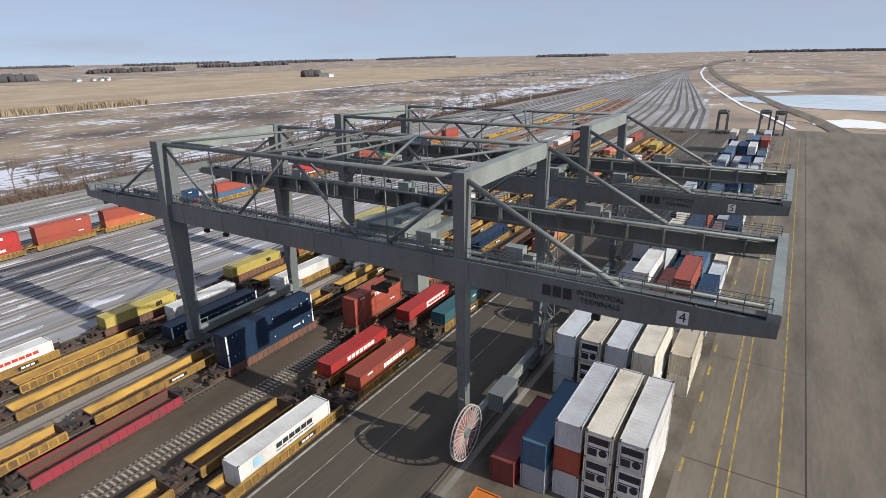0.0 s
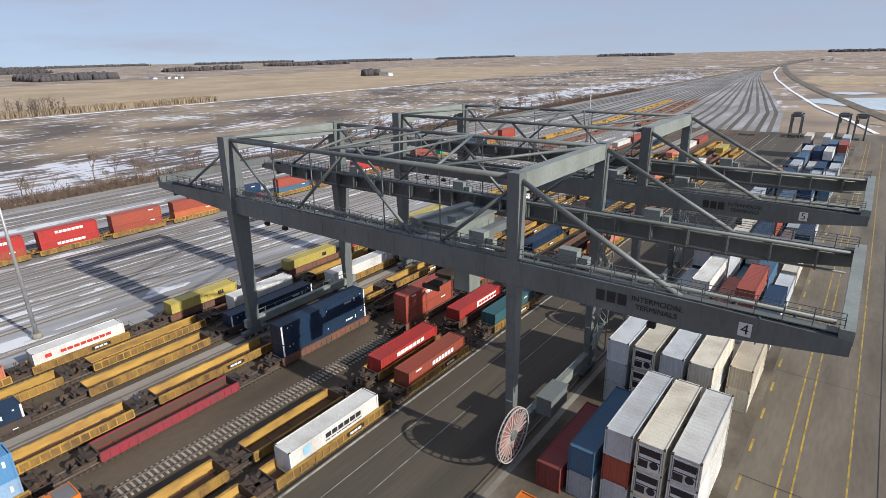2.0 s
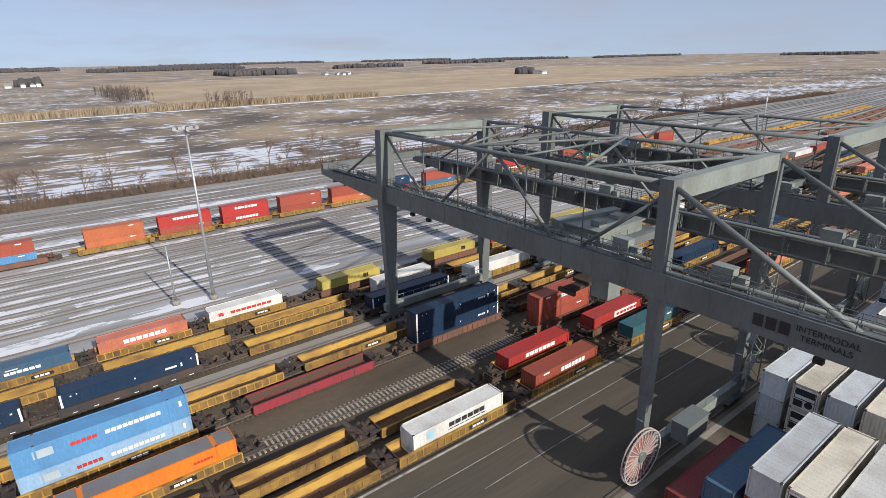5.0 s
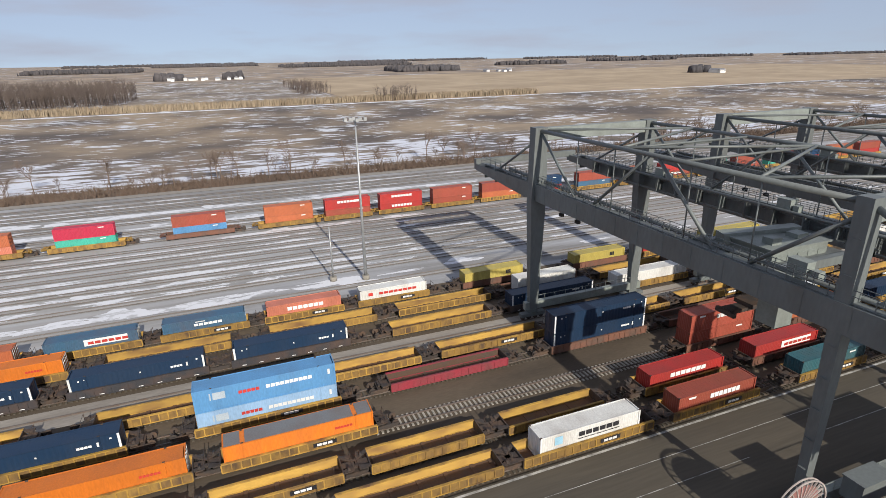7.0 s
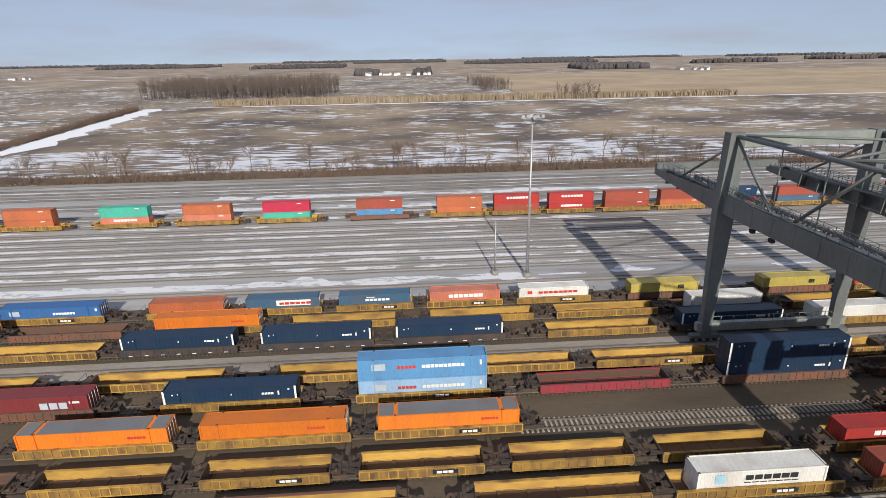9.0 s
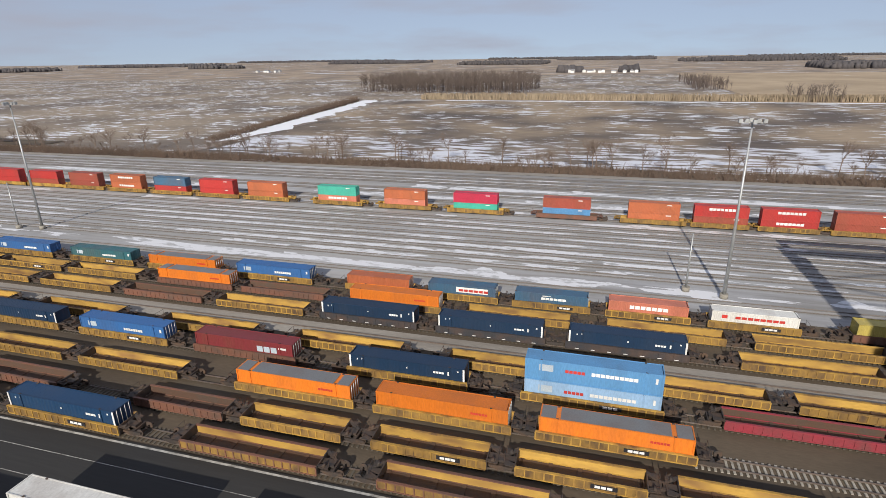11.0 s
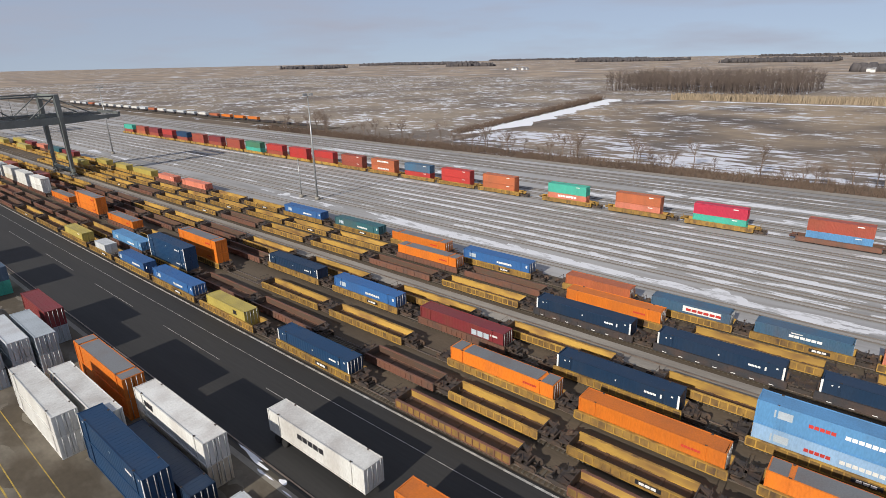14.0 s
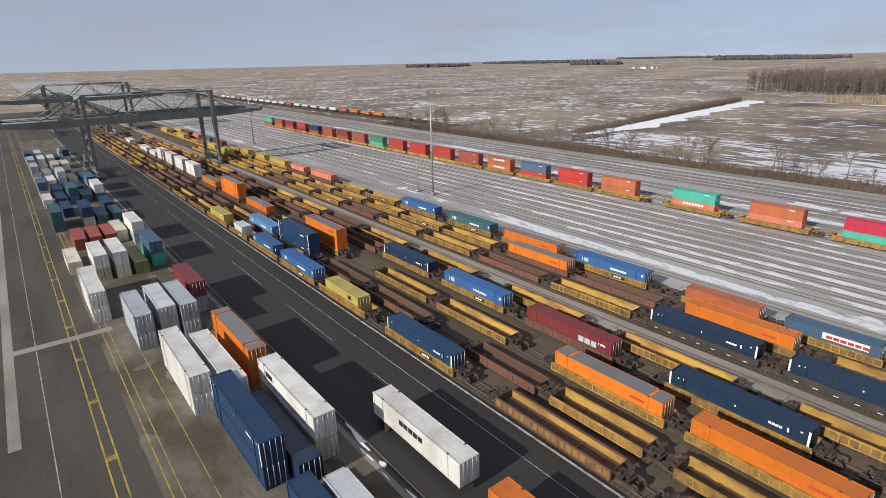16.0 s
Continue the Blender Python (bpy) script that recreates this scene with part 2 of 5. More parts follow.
def pipe(bm, a, b, r, n=8, r2=None):
    a, b = Vector(a), Vector(b)
    way = (b - a).normalized()
    side = way.cross(Vector((0, 0, 1)))
    side = side.normalized() if side.length > 0.05 else Vector((1, 0, 0))
    up = side.cross(way)
    r2 = r if r2 is None else r2
    rings = [[bm.verts.new(p + (side * math.cos(k * math.tau / n) + up * math.sin(k * math.tau / n)) * q) for k in range(n)] for p, q in ((a, r), (b, r2))]
    for i in range(n):
        j = (i + 1) % n
        f = bm.faces.new((rings[0][i], rings[0][j], rings[1][j], rings[1][i]))
        f.smooth = n > 5
    if n > 3:
        bm.faces.new(rings[0][::-1]), bm.faces.new(rings[1])


MESHES = {}


def mesh(key, material, fill):
    """A mesh made once and shared by all alike pieces."""
    if key not in MESHES:
        bm = bmesh.new()
        fill(bm)
        bmesh.ops.recalc_face_normals(bm, faces=bm.faces)
        me = bpy.data.meshes.new(key if isinstance(key, str) else str(key[0]))
        bm.to_mesh(me)
        bm.free()
        me.materials.append(material)
        MESHES[key] = me
    return MESHES[key]


def part(name, me, parent, label="", at=None):
    ob = new(name, me)
    ob.parent = parent
    if at is not None:
        ob.matrix_basis = at
    if label:
        ob["label"] = label
    return ob


def thing(name, at, label, category, group=""):
    ob = new(name)
    ob.matrix_basis = at
    return tagged(ob, label, category, group)


def setting(name, material, fill, label, category):
    return tagged(new(name, mesh(name + "_mesh", material, fill)), label, category, kind="structure")


def sheet(name, material, x0, x1, y0, y1, z, label, category, thick=0.0):
    def fill(bm):
        if thick:
            box(bm, x0, x1, y0, y1, z - thick, z)
        else:
            bm.faces.new([bm.verts.new(p) for p in ((x0, y0, z), (x1, y0, z), (x1, y1, z), (x0, y1, z))])
    return setting(name, material, fill, label, category)

# ---- ground ----
far_field = field("far_fields", (0.36, 0.28, 0.20), (0.20, 0.16, 0.13), (0.6, 0.62, 0.66), 0.13, (1, 0.25, 1), 0.02, 0.05)
tan_field = field("stubble_field", (0.42, 0.325, 0.215), (0.34, 0.26, 0.17), (0.65, 0.76, 0.78), 0.03, (1, 0.3, 1), 0.03, 0.1)
snow_field = field("snow_streaked_plough_land", (0.31, 0.24, 0.165), (0.10, 0.08, 0.068), (0.62, 0.64, 0.68), 0.15, (1, 0.3, 1), 0.2, 0.35, 0.035)
snowier_field = field("snowier_plough_land", (0.24, 0.19, 0.14), (0.11, 0.092, 0.08), (0.62, 0.64, 0.70), 0.235, (1, 0.22, 1), 0.26, 0.35, 0.05)
dusted_field = field("snow_dusted_field", (0.29, 0.235, 0.175), (0.16, 0.13, 0.105), (0.68, 0.70, 0.74), 0.17, (1, 0.5, 1), 0.16)
verge = field("dry_verge", (0.18, 0.135, 0.09), (0.115, 0.085, 0.06), (0.6, 0.62, 0.66), 0.1, (1, 0.15, 1), 0.2)
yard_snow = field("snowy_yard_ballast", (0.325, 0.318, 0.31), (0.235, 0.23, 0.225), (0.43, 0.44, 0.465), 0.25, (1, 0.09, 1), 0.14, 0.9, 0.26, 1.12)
snow_bank = field("lying_snow", (0.7, 0.72, 0.76), (0.6, 0.62, 0.66), (0.8, 0.82, 0.86), 0.5, (1, 0.4, 1), 0.1)
sheet("ground", far_field, -9000, 9000, -9000, 9000, -0.8, "flat winter farmland reaching the horizon", "ground")
sheet("field_snowy", snow_field, -532, -214, -190, 1400, -0.7, "ploughed field streaked with wind-blown snow", "field")
sheet("field_snow_near", snowier_field, -285, -214, -185, 1000, -0.66, "strip of plough land half covered by snow", "field")
sheet("ballast_spur", ballast, -238, -221, -1200, -285, -0.3, "brown ballast under the outer siding", "ballast")
sheet("perimeter_road", pale_ballast, -202.5, -198, -2200, 2200, -0.12, "pale gravel road along the outer tracks", "road")
sheet("field_south", dusted_field, -1000, -214, -1500, -196, -0.7, "brown field dusted with patchy snow", "field")
sheet("field_stubble", tan_field, -1250, -540, 130, 1500, -0.65, "tan stubble field beyond the ploughed land", "field")
sheet("field_wood_edge", dusted_field, -1200, -540, -300, 126, -0.65, "brown field with snow beside a wood", "field")
sheet("verge", verge, -216, -197, -2200, 2200, -0.35, "dry grass verge along the tracks", "verge")
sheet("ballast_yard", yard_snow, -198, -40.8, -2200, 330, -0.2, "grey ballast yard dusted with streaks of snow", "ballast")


def bend(x, y):
    """Where a track that lies at x runs at y: north of the loading area all tracks close up towards the main line."""
    if y <= 330:
        return x
    bends = ((330, 1.0), (429, 0.936), (611, 0.729), (877, 0.415), (1188, 0.12), (2200, 0.05))
    for (a, p), (b, q) in zip(bends, bends[1:]):
        if y <= b:
            break
    return -198 + (x + 198) * (p + (q - p) * min(1, (y - a) / (b - a)))


NORTH = [330, 360, 395, 430, 475, 520, 565, 611, 660, 720, 780, 830, 877, 950, 1030, 1110, 1188, 1400, 1800, 2200]


def lead(x0, x1, z):
    """A strip of ground between two tracks' lines, running north round the bend."""
    def fill(bm):
        rows = [(bm.verts.new((bend(x0, y), y, z)), bm.verts.new((bend(x1, y), y, z))) for y in NORTH]
        for p, q in zip(rows, rows[1:]):
            bm.faces.new((p[0], p[1], q[1], q[0]))
    return fill


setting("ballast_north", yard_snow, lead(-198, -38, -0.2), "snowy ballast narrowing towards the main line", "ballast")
sheet("ballast", ballast, -92, -40.6, -1200, 330, -0.16, "oil-stained brown ballast under the loading tracks", "ballast")
sheet("service_road", pale_ballast, -73.6, -69.2, -1200, 330, -0.1, "pale gravel service strip between tracks", "road")
# yard asphalt south of y = 14: stains over a darker base colour
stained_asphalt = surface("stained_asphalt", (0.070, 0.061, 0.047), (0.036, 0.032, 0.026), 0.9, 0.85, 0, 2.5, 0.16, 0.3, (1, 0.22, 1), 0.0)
sheet("pavement_stained", stained_asphalt, -24.6, 60, -700, 14, 0.004, "darker stained asphalt of the container yard", "pavement", 0.3)
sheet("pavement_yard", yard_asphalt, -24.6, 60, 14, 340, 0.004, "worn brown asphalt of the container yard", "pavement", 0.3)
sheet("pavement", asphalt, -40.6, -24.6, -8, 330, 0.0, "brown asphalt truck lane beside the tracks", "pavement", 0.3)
# same lane continued south of y = -8 in a darker base colour
sheet("pavement_sealed", dark_asphalt, -40.6, -24.6, -700, -8, 0.0, "darker asphalt of the truck lane's southern stretch", "pavement", 0.3)
sheet("verge_east", verge, 60, 400, -900, 240, -0.3, "dry grass beyond the pavement", "verge")
sheet("storage_strip", dirt_mat, -23.5, -4.6, -420, 300, 0.006, "stained dirt and concrete under the container stacks", "pavement")


def blob(cx, cy, rx, ry, z, seed):
    """A flat patch with an uneven outline."""
    def fill(bm):
        r = random.Random(seed)
        ph = [r.uniform(0, 6.28) for _ in range(3)]
        pts = []
        for k in range(40):
            a = math.tau * k / 40
            q = 1 + 0.16 * math.sin(2 * a + ph[0]) + 0.1 * math.sin(3 * a + ph[1]) + 0.06 * math.sin(7 * a + ph[2])
            pts.append(bm.verts.new((cx + rx * q * math.cos(a), cy + ry * q * math.sin(a), z)))
        bm.faces.new(pts)
    return fill


def ribbon(pts, width, z):
    def fill(bm):
        prev = None
        for k, (x, y) in enumerate(pts):
            a, b = pts[max(0, k - 1)], pts[min(len(pts) - 1, k + 1)]
            d = Vector((b[0] - a[0], b[1] - a[1], 0)).normalized()
            n = Vector((-d.y, d.x, 0)) * width / 2
            cur = (bm.verts.new((x + n.x, y + n.y, z)), bm.verts.new((x - n.x, y - n.y, z)))
            if prev:
                bm.faces.new((prev[0], cur[0], cur[1], prev[1]))
            prev = cur
    return fill


setting("pond", ice, blob(85, 545, 108, 92, -0.55, 1), "pale frozen pond beside the yard", "pond")
setting("pond_far", ice, blob(-20, 640, 17, 16, -0.5, 2), "small frozen pond with snowy bank", "pond")
setting("snow_patch", snow_bank, blob(30, 385, 16, 24, -0.5, 3), "patch of lying snow beside the pavement", "snow")
setting("snow_track", snow_bank, ribbon([(2, 350), (-10, 400), (-33, 481), (-71, 658), (-114, 881), (-150, 1111), (-192, 1500)], 2.6, -0.48), "snow-covered track curving beside the yard", "track")
setting("access_road", yard_asphalt, ribbon([(24, 335), (12, 400), (-12, 500), (-52, 680), (-92, 881), (-136, 1150), (-185, 1500), (-230, 2000)], 9, -0.45), "worn access road leading north", "road")
setting("dry_patch", tan_field, blob(-30, 880, 50, 150, -0.6, 4), "tan dry grass between road and pond", "field")
setting("dry_bank", tan_field, blob(60, 395, 60, 45, -0.62, 5), "tan dry grass bank beside the pond", "field")


def snow_fill(bm):
    """A wedge of lying snow that widens away from the yard, then a strip along the far field edge."""
    r = random.Random(9)
    upper, lower = [], []
    for k in range(47):
        x = -254 - 6.0 * k
        u = (-254 - x) / 272
        upper.append((x, -199 - 35 * u + r.uniform(-1.2, 1.2)))
        lower.append((x, -199 - 35 * u + 16 * min(1, u * 7) + 2.5 * math.sin(k * 0.9) + r.uniform(-2.2, 2.2)))
    for a, b, c, d in zip(upper, upper[1:], lower[1:], lower):
        bm.faces.new([bm.verts.new((x, y, -0.6)) for x, y in (a, b, c, d)])
    for k in range(60):
        y, w = -150 + 15 * k, r.uniform(3, 6.5)
        bm.faces.new([bm.verts.new(p) for p in ((-538, y, -0.62), (-538 + w + 3, y, -0.62), (-538 + w + r.uniform(1, 4), y + 15, -0.62), (-538, y + 15, -0.62))])


setting("snow_edge", snow_bank, snow_fill, "bank of lying snow along the field edge", "snow")


def stripe_fill(stripes, z=0.012):
    def fill(bm):
        for x0, x1, y0, y1 in stripes:
            bm.faces.new([bm.verts.new(p) for p in ((x0, y0, z), (x1, y0, z), (x1, y1, z), (x0, y1, z))])
    return fill


def stain_fill(bm):
    r = random.Random(44)
    for k in range(42):
        x, y, a, b = r.uniform(-22, -5.4), r.uniform(-125, -22), r.uniform(0.3, 1.3), r.uniform(0.5, 2.6)
        bm.faces.new([bm.verts.new((x + a * r.uniform(0.5, 1.3) * math.cos(math.tau * i / 12), y + b * r.uniform(0.5, 1.3) * math.sin(math.tau * i / 12), 0.008 + 0.00004 * k)) for i in range(12)])


tagged(new("worn_patches", mesh("worn_patch_mesh", pale_dirt, stain_fill)), "pale worn patches in the stained storage strip", "stains", kind="stuff")
setting("edge_line", line_white, stripe_fill([(-40.35, -40.05, -600, 320)] + [(-36.88, -36.8, -600, 320)] + [(-33.38, -33.3, -600 + 30 * k, -582 + 30 * k) for k in range(30)]), "worn white lane lines beside the loading track", "marking")
setting("yellow_lines", line_yellow, stripe_fill([(-1.0, -0.82, -500, 310), (-2.1, -1.92, -500, 14), (0.22, 0.4, 14, 310), (4.55, 4.72, 30, 310), (-5.48, -5.33, -500, -20), (-6.4, -6.28, -500, -20), (-9.2, -9.1, -92, -20)] + [(-4.25, -4.0, 38 + 7 * k, 40.5 + 7 * k) for k in range(24)]
        + [(-1.92, -1.0, -400 + 14 * k + 0.35 * n, -399.8 + 14 * k + 0.35 * n) for k in range(29) for n in range(3)]), "worn yellow aisle lines on asphalt", "marking")
setting("joint_line", line_white, stripe_fill([(9.0, 9.12, -500, 10), (3.5, 3.62, -500, -20)]), "pale joint in the asphalt", "marking")
setting("tar_joint", mark_black, stripe_fill([(6.98, 7.1, 14, 320)] + [(-4.4 + 0.02 * k, 6.98, 30 + 24.5 * k, 30.09 + 24.5 * k) for k in range(11)]), "black tar joint in the asphalt", "marking")
setting("concrete_strip", concrete, stripe_fill([(6.4, 7.7, -330, -72), (-7.0, 6.4, -101.2, -99.4), (-24.1, -23.4, -420, 300)], 0.015), "pale concrete strips set in asphalt", "pavement")
setting("crane_rail", rail_steel, lambda bm: [box(bm, x - 0.07, x + 0.07, -700, 320, 0.0 if x > -40 else -0.1, 0.1) for x in (-25.0, -71.5)], "steel runway rails for gantry cranes", "rail")

def rail_snow(bm):
    """Grey slush left along the crane rail."""
    r = random.Random(12)
    for k in range(30):
        x, y, L, w = -24.2 + r.uniform(-0.9, 1.0), r.uniform(-64, -12), r.uniform(0.5, 2.2), r.uniform(0.08, 0.3)
        pts = [bm.verts.new((x + w * r.uniform(0.6, 1.3) * math.cos(math.tau * i / 11), y + L * r.uniform(0.6, 1.3) * math.sin(math.tau * i / 11), 0.02 + 0.0005 * k)) for i in range(11)]
        bm.faces.new(pts)


tagged(new("slush", mesh("slush_mesh", snow_bank, rail_snow)), "patches of old snow along the crane rail", "snow", kind="stuff")

# ---- tracks ----
TRACKS = [-42.4, -47.8, -54.1, -61.4, -66.7, -75.9, -82.2, -88.3]
YARD = [-97.5, -106, -110.6, -115.2, -119.8, -124.4, -129, -133.6, -138.2, -144.8, -150.4, -155, -164, -168.6, -178, -182.2, -186.8, -192]


def rail(bm):
    box(bm, -0.036, 0.036, -1000, 330, -0.03, 0.1)
    box(bm, -0.075, 0.075, -1000, 330, -0.06, -0.028)


for k, x in enumerate(TRACKS + YARD):
    tr = thing("rail_track", pose(x, 0, 0), "steel rails on ties in the loading yard" if x > -95 else "steel rails half buried in snowy ballast", "track", "parallel yard tracks")
    for s in (-0.75, 0.75):
        part("rail", mesh(("rail", x > -95), rail_steel if x > -95 else dull_rail, rail), tr, at=pose(s, 0, 0))
    part("lead_bed", mesh(("lead", x), lead_bed, lead(x - 1.25, x + 1.25, -0.16 + 0.002 * (k % 9))), tr, "dark oily bed of the bending track", pose(-x, 0, 0))
    if x > -95:
        pale = x == -54.1

        def ties(bm):
            for i in range(85 if pale else 420):
                y = (12 if pale else -150) + i * 0.62
                box(bm, -1.3, 1.3, y, y + 0.25, -0.2, -0.05)
        part("tie_bed", mesh(("ties", pale), tie_wood if pale else old_tie, ties), tr)["kind"] = "stuff"
    else:
        def bed(bm):
            bm.faces.new([bm.verts.new(p) for p in ((-0.7, -1000, -0.17), (0.7, -1000, -0.17), (0.7, 330, -0.17), (-0.7, 330, -0.17))])
        part("oil_strip", mesh("oil", oily_bed, bed), tr)

def yard_patches(bm):
    """Thin uneven drifts of old snow lying between the tracks."""
    r = random.Random(31)
    lanes = sorted(YARD)
    gaps = [((a + b) / 2, (b - a) / 2 - 1.0) for a, b in zip(lanes, lanes[1:])]
    for k in range(620):
        x, half = gaps[min(len(gaps) - 1, int(len(gaps) * r.random()))]
        y = r.gauss(-20, 130) if r.random() < 0.6 else r.uniform(-420, 330)
        L, w = r.uniform(2, 9) if r.random() < 0.8 else r.uniform(9, 26), half * r.uniform(0.15, 0.6)
        x += r.uniform(-0.4, 0.4) * half
        if k % 4 == 0:
            # the largest drifts lie beside the masts
            x, y, L, w = r.choice((-101.5, -108.3, -112.9, -117.5)) + r.uniform(-0.8, 0.8), r.gauss(-28, 26), r.uniform(0.8, 6), r.uniform(0.15, 0.9)
        n, ph = 14, r.uniform(0, 6.28)
        pts = []
        for i in range(n):
            a = math.tau * i / n
            q = 1 + 0.35 * math.sin(3 * a + ph) + r.uniform(-0.3, 0.3)
            pts.append(bm.verts.new((x + w * q * math.cos(a), y + L * q * math.sin(a), -0.196 + 0.00004 * k)))
        bm.faces.new(pts)


old_snow = field("old_snow", (0.5, 0.505, 0.52), (0.36, 0.36, 0.365), (0.66, 0.67, 0.7), 0.3, (1, 0.4, 1), 0.5)
tagged(new("snow_patches", mesh("yard_drifts", old_snow, yard_patches)), "thin patches of old snow between the yard tracks", "snow", kind="stuff")

# ---- containers ----
FAR_BOXES, FAR_CARS = [], []
W = 2.44


def wavy(bm, x, y0, y1, z0, z1, pitch, depth, along="y"):
    """A corrugated sheet."""
    n = max(2, int((y1 - y0) / pitch))
    st = (y1 - y0) / n
    prev = None
    for i in range(n):
        for f, d in ((0.0, 0), (0.25, 0), (0.5, depth), (0.75, depth)):
            u = y0 + (i + f) * st
            q = x - d if x > 0 else x + d
            p = (q, u) if along == "y" else (u, q)
            cur = (bm.verts.new((*p, z0)), bm.verts.new((*p, z1)))
            if prev:
                bm.faces.new((prev[0], cur[0], cur[1], prev[1]))
            prev = cur
    p = (x, y1) if along == "y" else (y1, x)
    cur = (bm.verts.new((*p, z0)), bm.verts.new((*p, z1)))
    bm.faces.new((prev[0], cur[0], cur[1], prev[1]))


def shell(L, h, dom):
    def fill(bm):
        p, d = (0.55, 0.018) if dom else (0.28, 0.036)
        for x in (-W / 2 + 0.02, W / 2 - 0.02):
            wavy(bm, x, -L / 2 + 0.1, L / 2 - 0.1, 0.14, h - 0.08, p, d)
        wavy(bm, -L / 2 + 0.03, -W / 2 + 0.1, W / 2 - 0.1, 0.14, h - 0.08, p, d, "x")
        n = int(L / 0.6)
        for i in range(n):
            y = -L / 2 + 0.15 + i * (L - 0.3) / n
            box(bm, -W / 2 + 0.06, W / 2 - 0.06, y, y + (L - 0.3) / n * 0.55, h - 0.07, h - 0.05)
        box(bm, -W / 2 + 0.05, W / 2 - 0.05, -L / 2 + 0.05, L / 2 - 0.2, h - 0.12, h - 0.06)
        box(bm, -W / 2 + 0.05, W / 2 - 0.05, -L / 2 + 0.05, L / 2 - 0.2, 0.05, 0.12)
    return fill


def frame_rails(L, h, dom):
    def fill(bm):
        for x in (-1, 1):
            box(bm, x * W / 2 - 0.05, x * W / 2 + 0.05, -L / 2, L / 2, 0, 0.15)
            box(bm, x * W / 2 - 0.05, x * W / 2 + 0.05, -L / 2, L / 2, h - 0.1, h)
            posts = (-L / 2 + 0.08, L / 2 - 0.08, -6.1, 6.1) if dom else (-L / 2 + 0.08, L / 2 - 0.08)
            for y in posts:
                box(bm, x * W / 2 - 0.07, x * W / 2 + 0.065, y - 0.09, y + 0.09, 0, h + 0.008)
        for y in (-L / 2 + 0.05, L / 2 - 0.05):
            box(bm, -W / 2, W / 2, y - 0.06, y + 0.06, h - 0.12, h - 0.002)
            box(bm, -W / 2, W / 2, y - 0.06, y + 0.06, 0.002, 0.15)
    return fill


def door_fill(h):
    def fill(bm):
        box(bm, -0.57, 0.57, -0.02, 0.03, 0.16, h - 0.13)
        for x in (-0.38, 0.22):
            pipe(bm, (x, 0.06, 0.12), (x, 0.06, h - 0.1), 0.025, 5)
            box(bm, x - 0.08, x + 0.08, 0.03, 0.07, 1.0, 1.08)
        for z in (0.5, 1.2, 1.9):
            box(bm, -0.6, -0.5, 0.03, 0.06, z, z + 0.12)
    return fill


def letters(count, width, height, seed=0):
    """A plain bar broken into blocks where a name stands."""
    def fill(bm):
        st = width / count
        for i in range(count):
            a = -width / 2 + i * st
            box(bm, 0, 0.012, a, a + st * (0.9 if count < 3 else 0.84), 0, height)
    return fill


# marks: colour, blocks, width, height, y from the middle, height above the base
STYLES = dict(
    umax=[("white", 4, 1.5, 0.35, 4.6, 1.75), ("white", 1, 0.4, 0.55, 6.0, 1.65), ("white", 1, 0.2, 0.2, -6.9, 2.2), ("white", 1, 0.2, 0.2, -6.2, 2.3), ("white", 1, 0.2, 0.2, 0.2, 1.9), ("white", 1, 0.25, 0.2, 7.2, 2.3)],
    reefer=[("black", 6, 5.4, 0.7, 1.0, 1.75), ("sky", 1, 1.1, 1.0, -3.9, 1.5), ("black", 7, 5.6, 0.12, 1.0, 1.42)],
    crowley=[("white", 7, 4.8, 0.8, 1.2, 1.55), ("white", 1, 1.2, 0.25, -4.0, 2.2)],
    liner=[("white", 7, 6.0, 0.75, 0.2, 1.55)],
    cma=[("white", 6, 4.2, 0.5, 0.5, 1.6), ("white", 1, 1.6, 0.15, -0.6, 2.2)],
    cmabox=[("white", 1, 6.4, 1.0, 2.2, 1.4), ("red", 6, 5.4, 0.55, 2.2, 1.6)],
    ym=[("red", 8, 7.0, 0.55, 0.8, 1.6), ("red", 1, 0.9, 0.55, -4.2, 1.6)],
    msc=[("black", 3, 1.1, 0.9, 3.0, 1.5)],
    stack=[("white", 10, 5.4, 0.55, 2.6, 1.5), ("red", 5, 2.4, 0.5, -2.0, 1.5), ("pale", 1, 1.9, 0.9, -5.4, 1.4), ("white", 1, 0.3, 0.7, 7.3, 1.6)],
    pacer=[("pale", 1, 1.8, 0.8, -5.6, 1.5), ("white", 8, 3.6, 0.5, 2.2, 1.5), ("white", 1, 0.4, 0.5, 7.4, 1.9)],
    schneider=[("red", 6, 2.0, 0.35, 4.7, 1.7)],
    swift=[("black", 5, 4.6, 0.8, -0.4, 1.4)],
    gtz=[("black", 3, 2.2, 0.9, -4.6, 1.5)],
    kline=[("pale", 3, 3.4, 1.1, 4.0, 1.2), ("white", 1, 1.4, 0.3, 6.5, 1.9)],
    plain=[("white", 1, 1.3, 0.22, 3.6, 2.1)], none=[])
WORDS = dict(slate="slate grey", paleblue="pale blue", royal="bright blue", navy="dark navy blue", white="dirty white", grey="dull grey", palegrey="pale grey", blue="blue", skyblue="faded sky blue", orange="bright orange", rust="rust orange", brick="brick red",
             red="red", maroon="dark maroon", crimson="crimson", teal="sea green", green="dark green", darkteal="dark teal", mustard="mustard yellow", tan="tan", salmon="faded salmon", olive="olive",
             steelblue="steel blue", cream="cream")


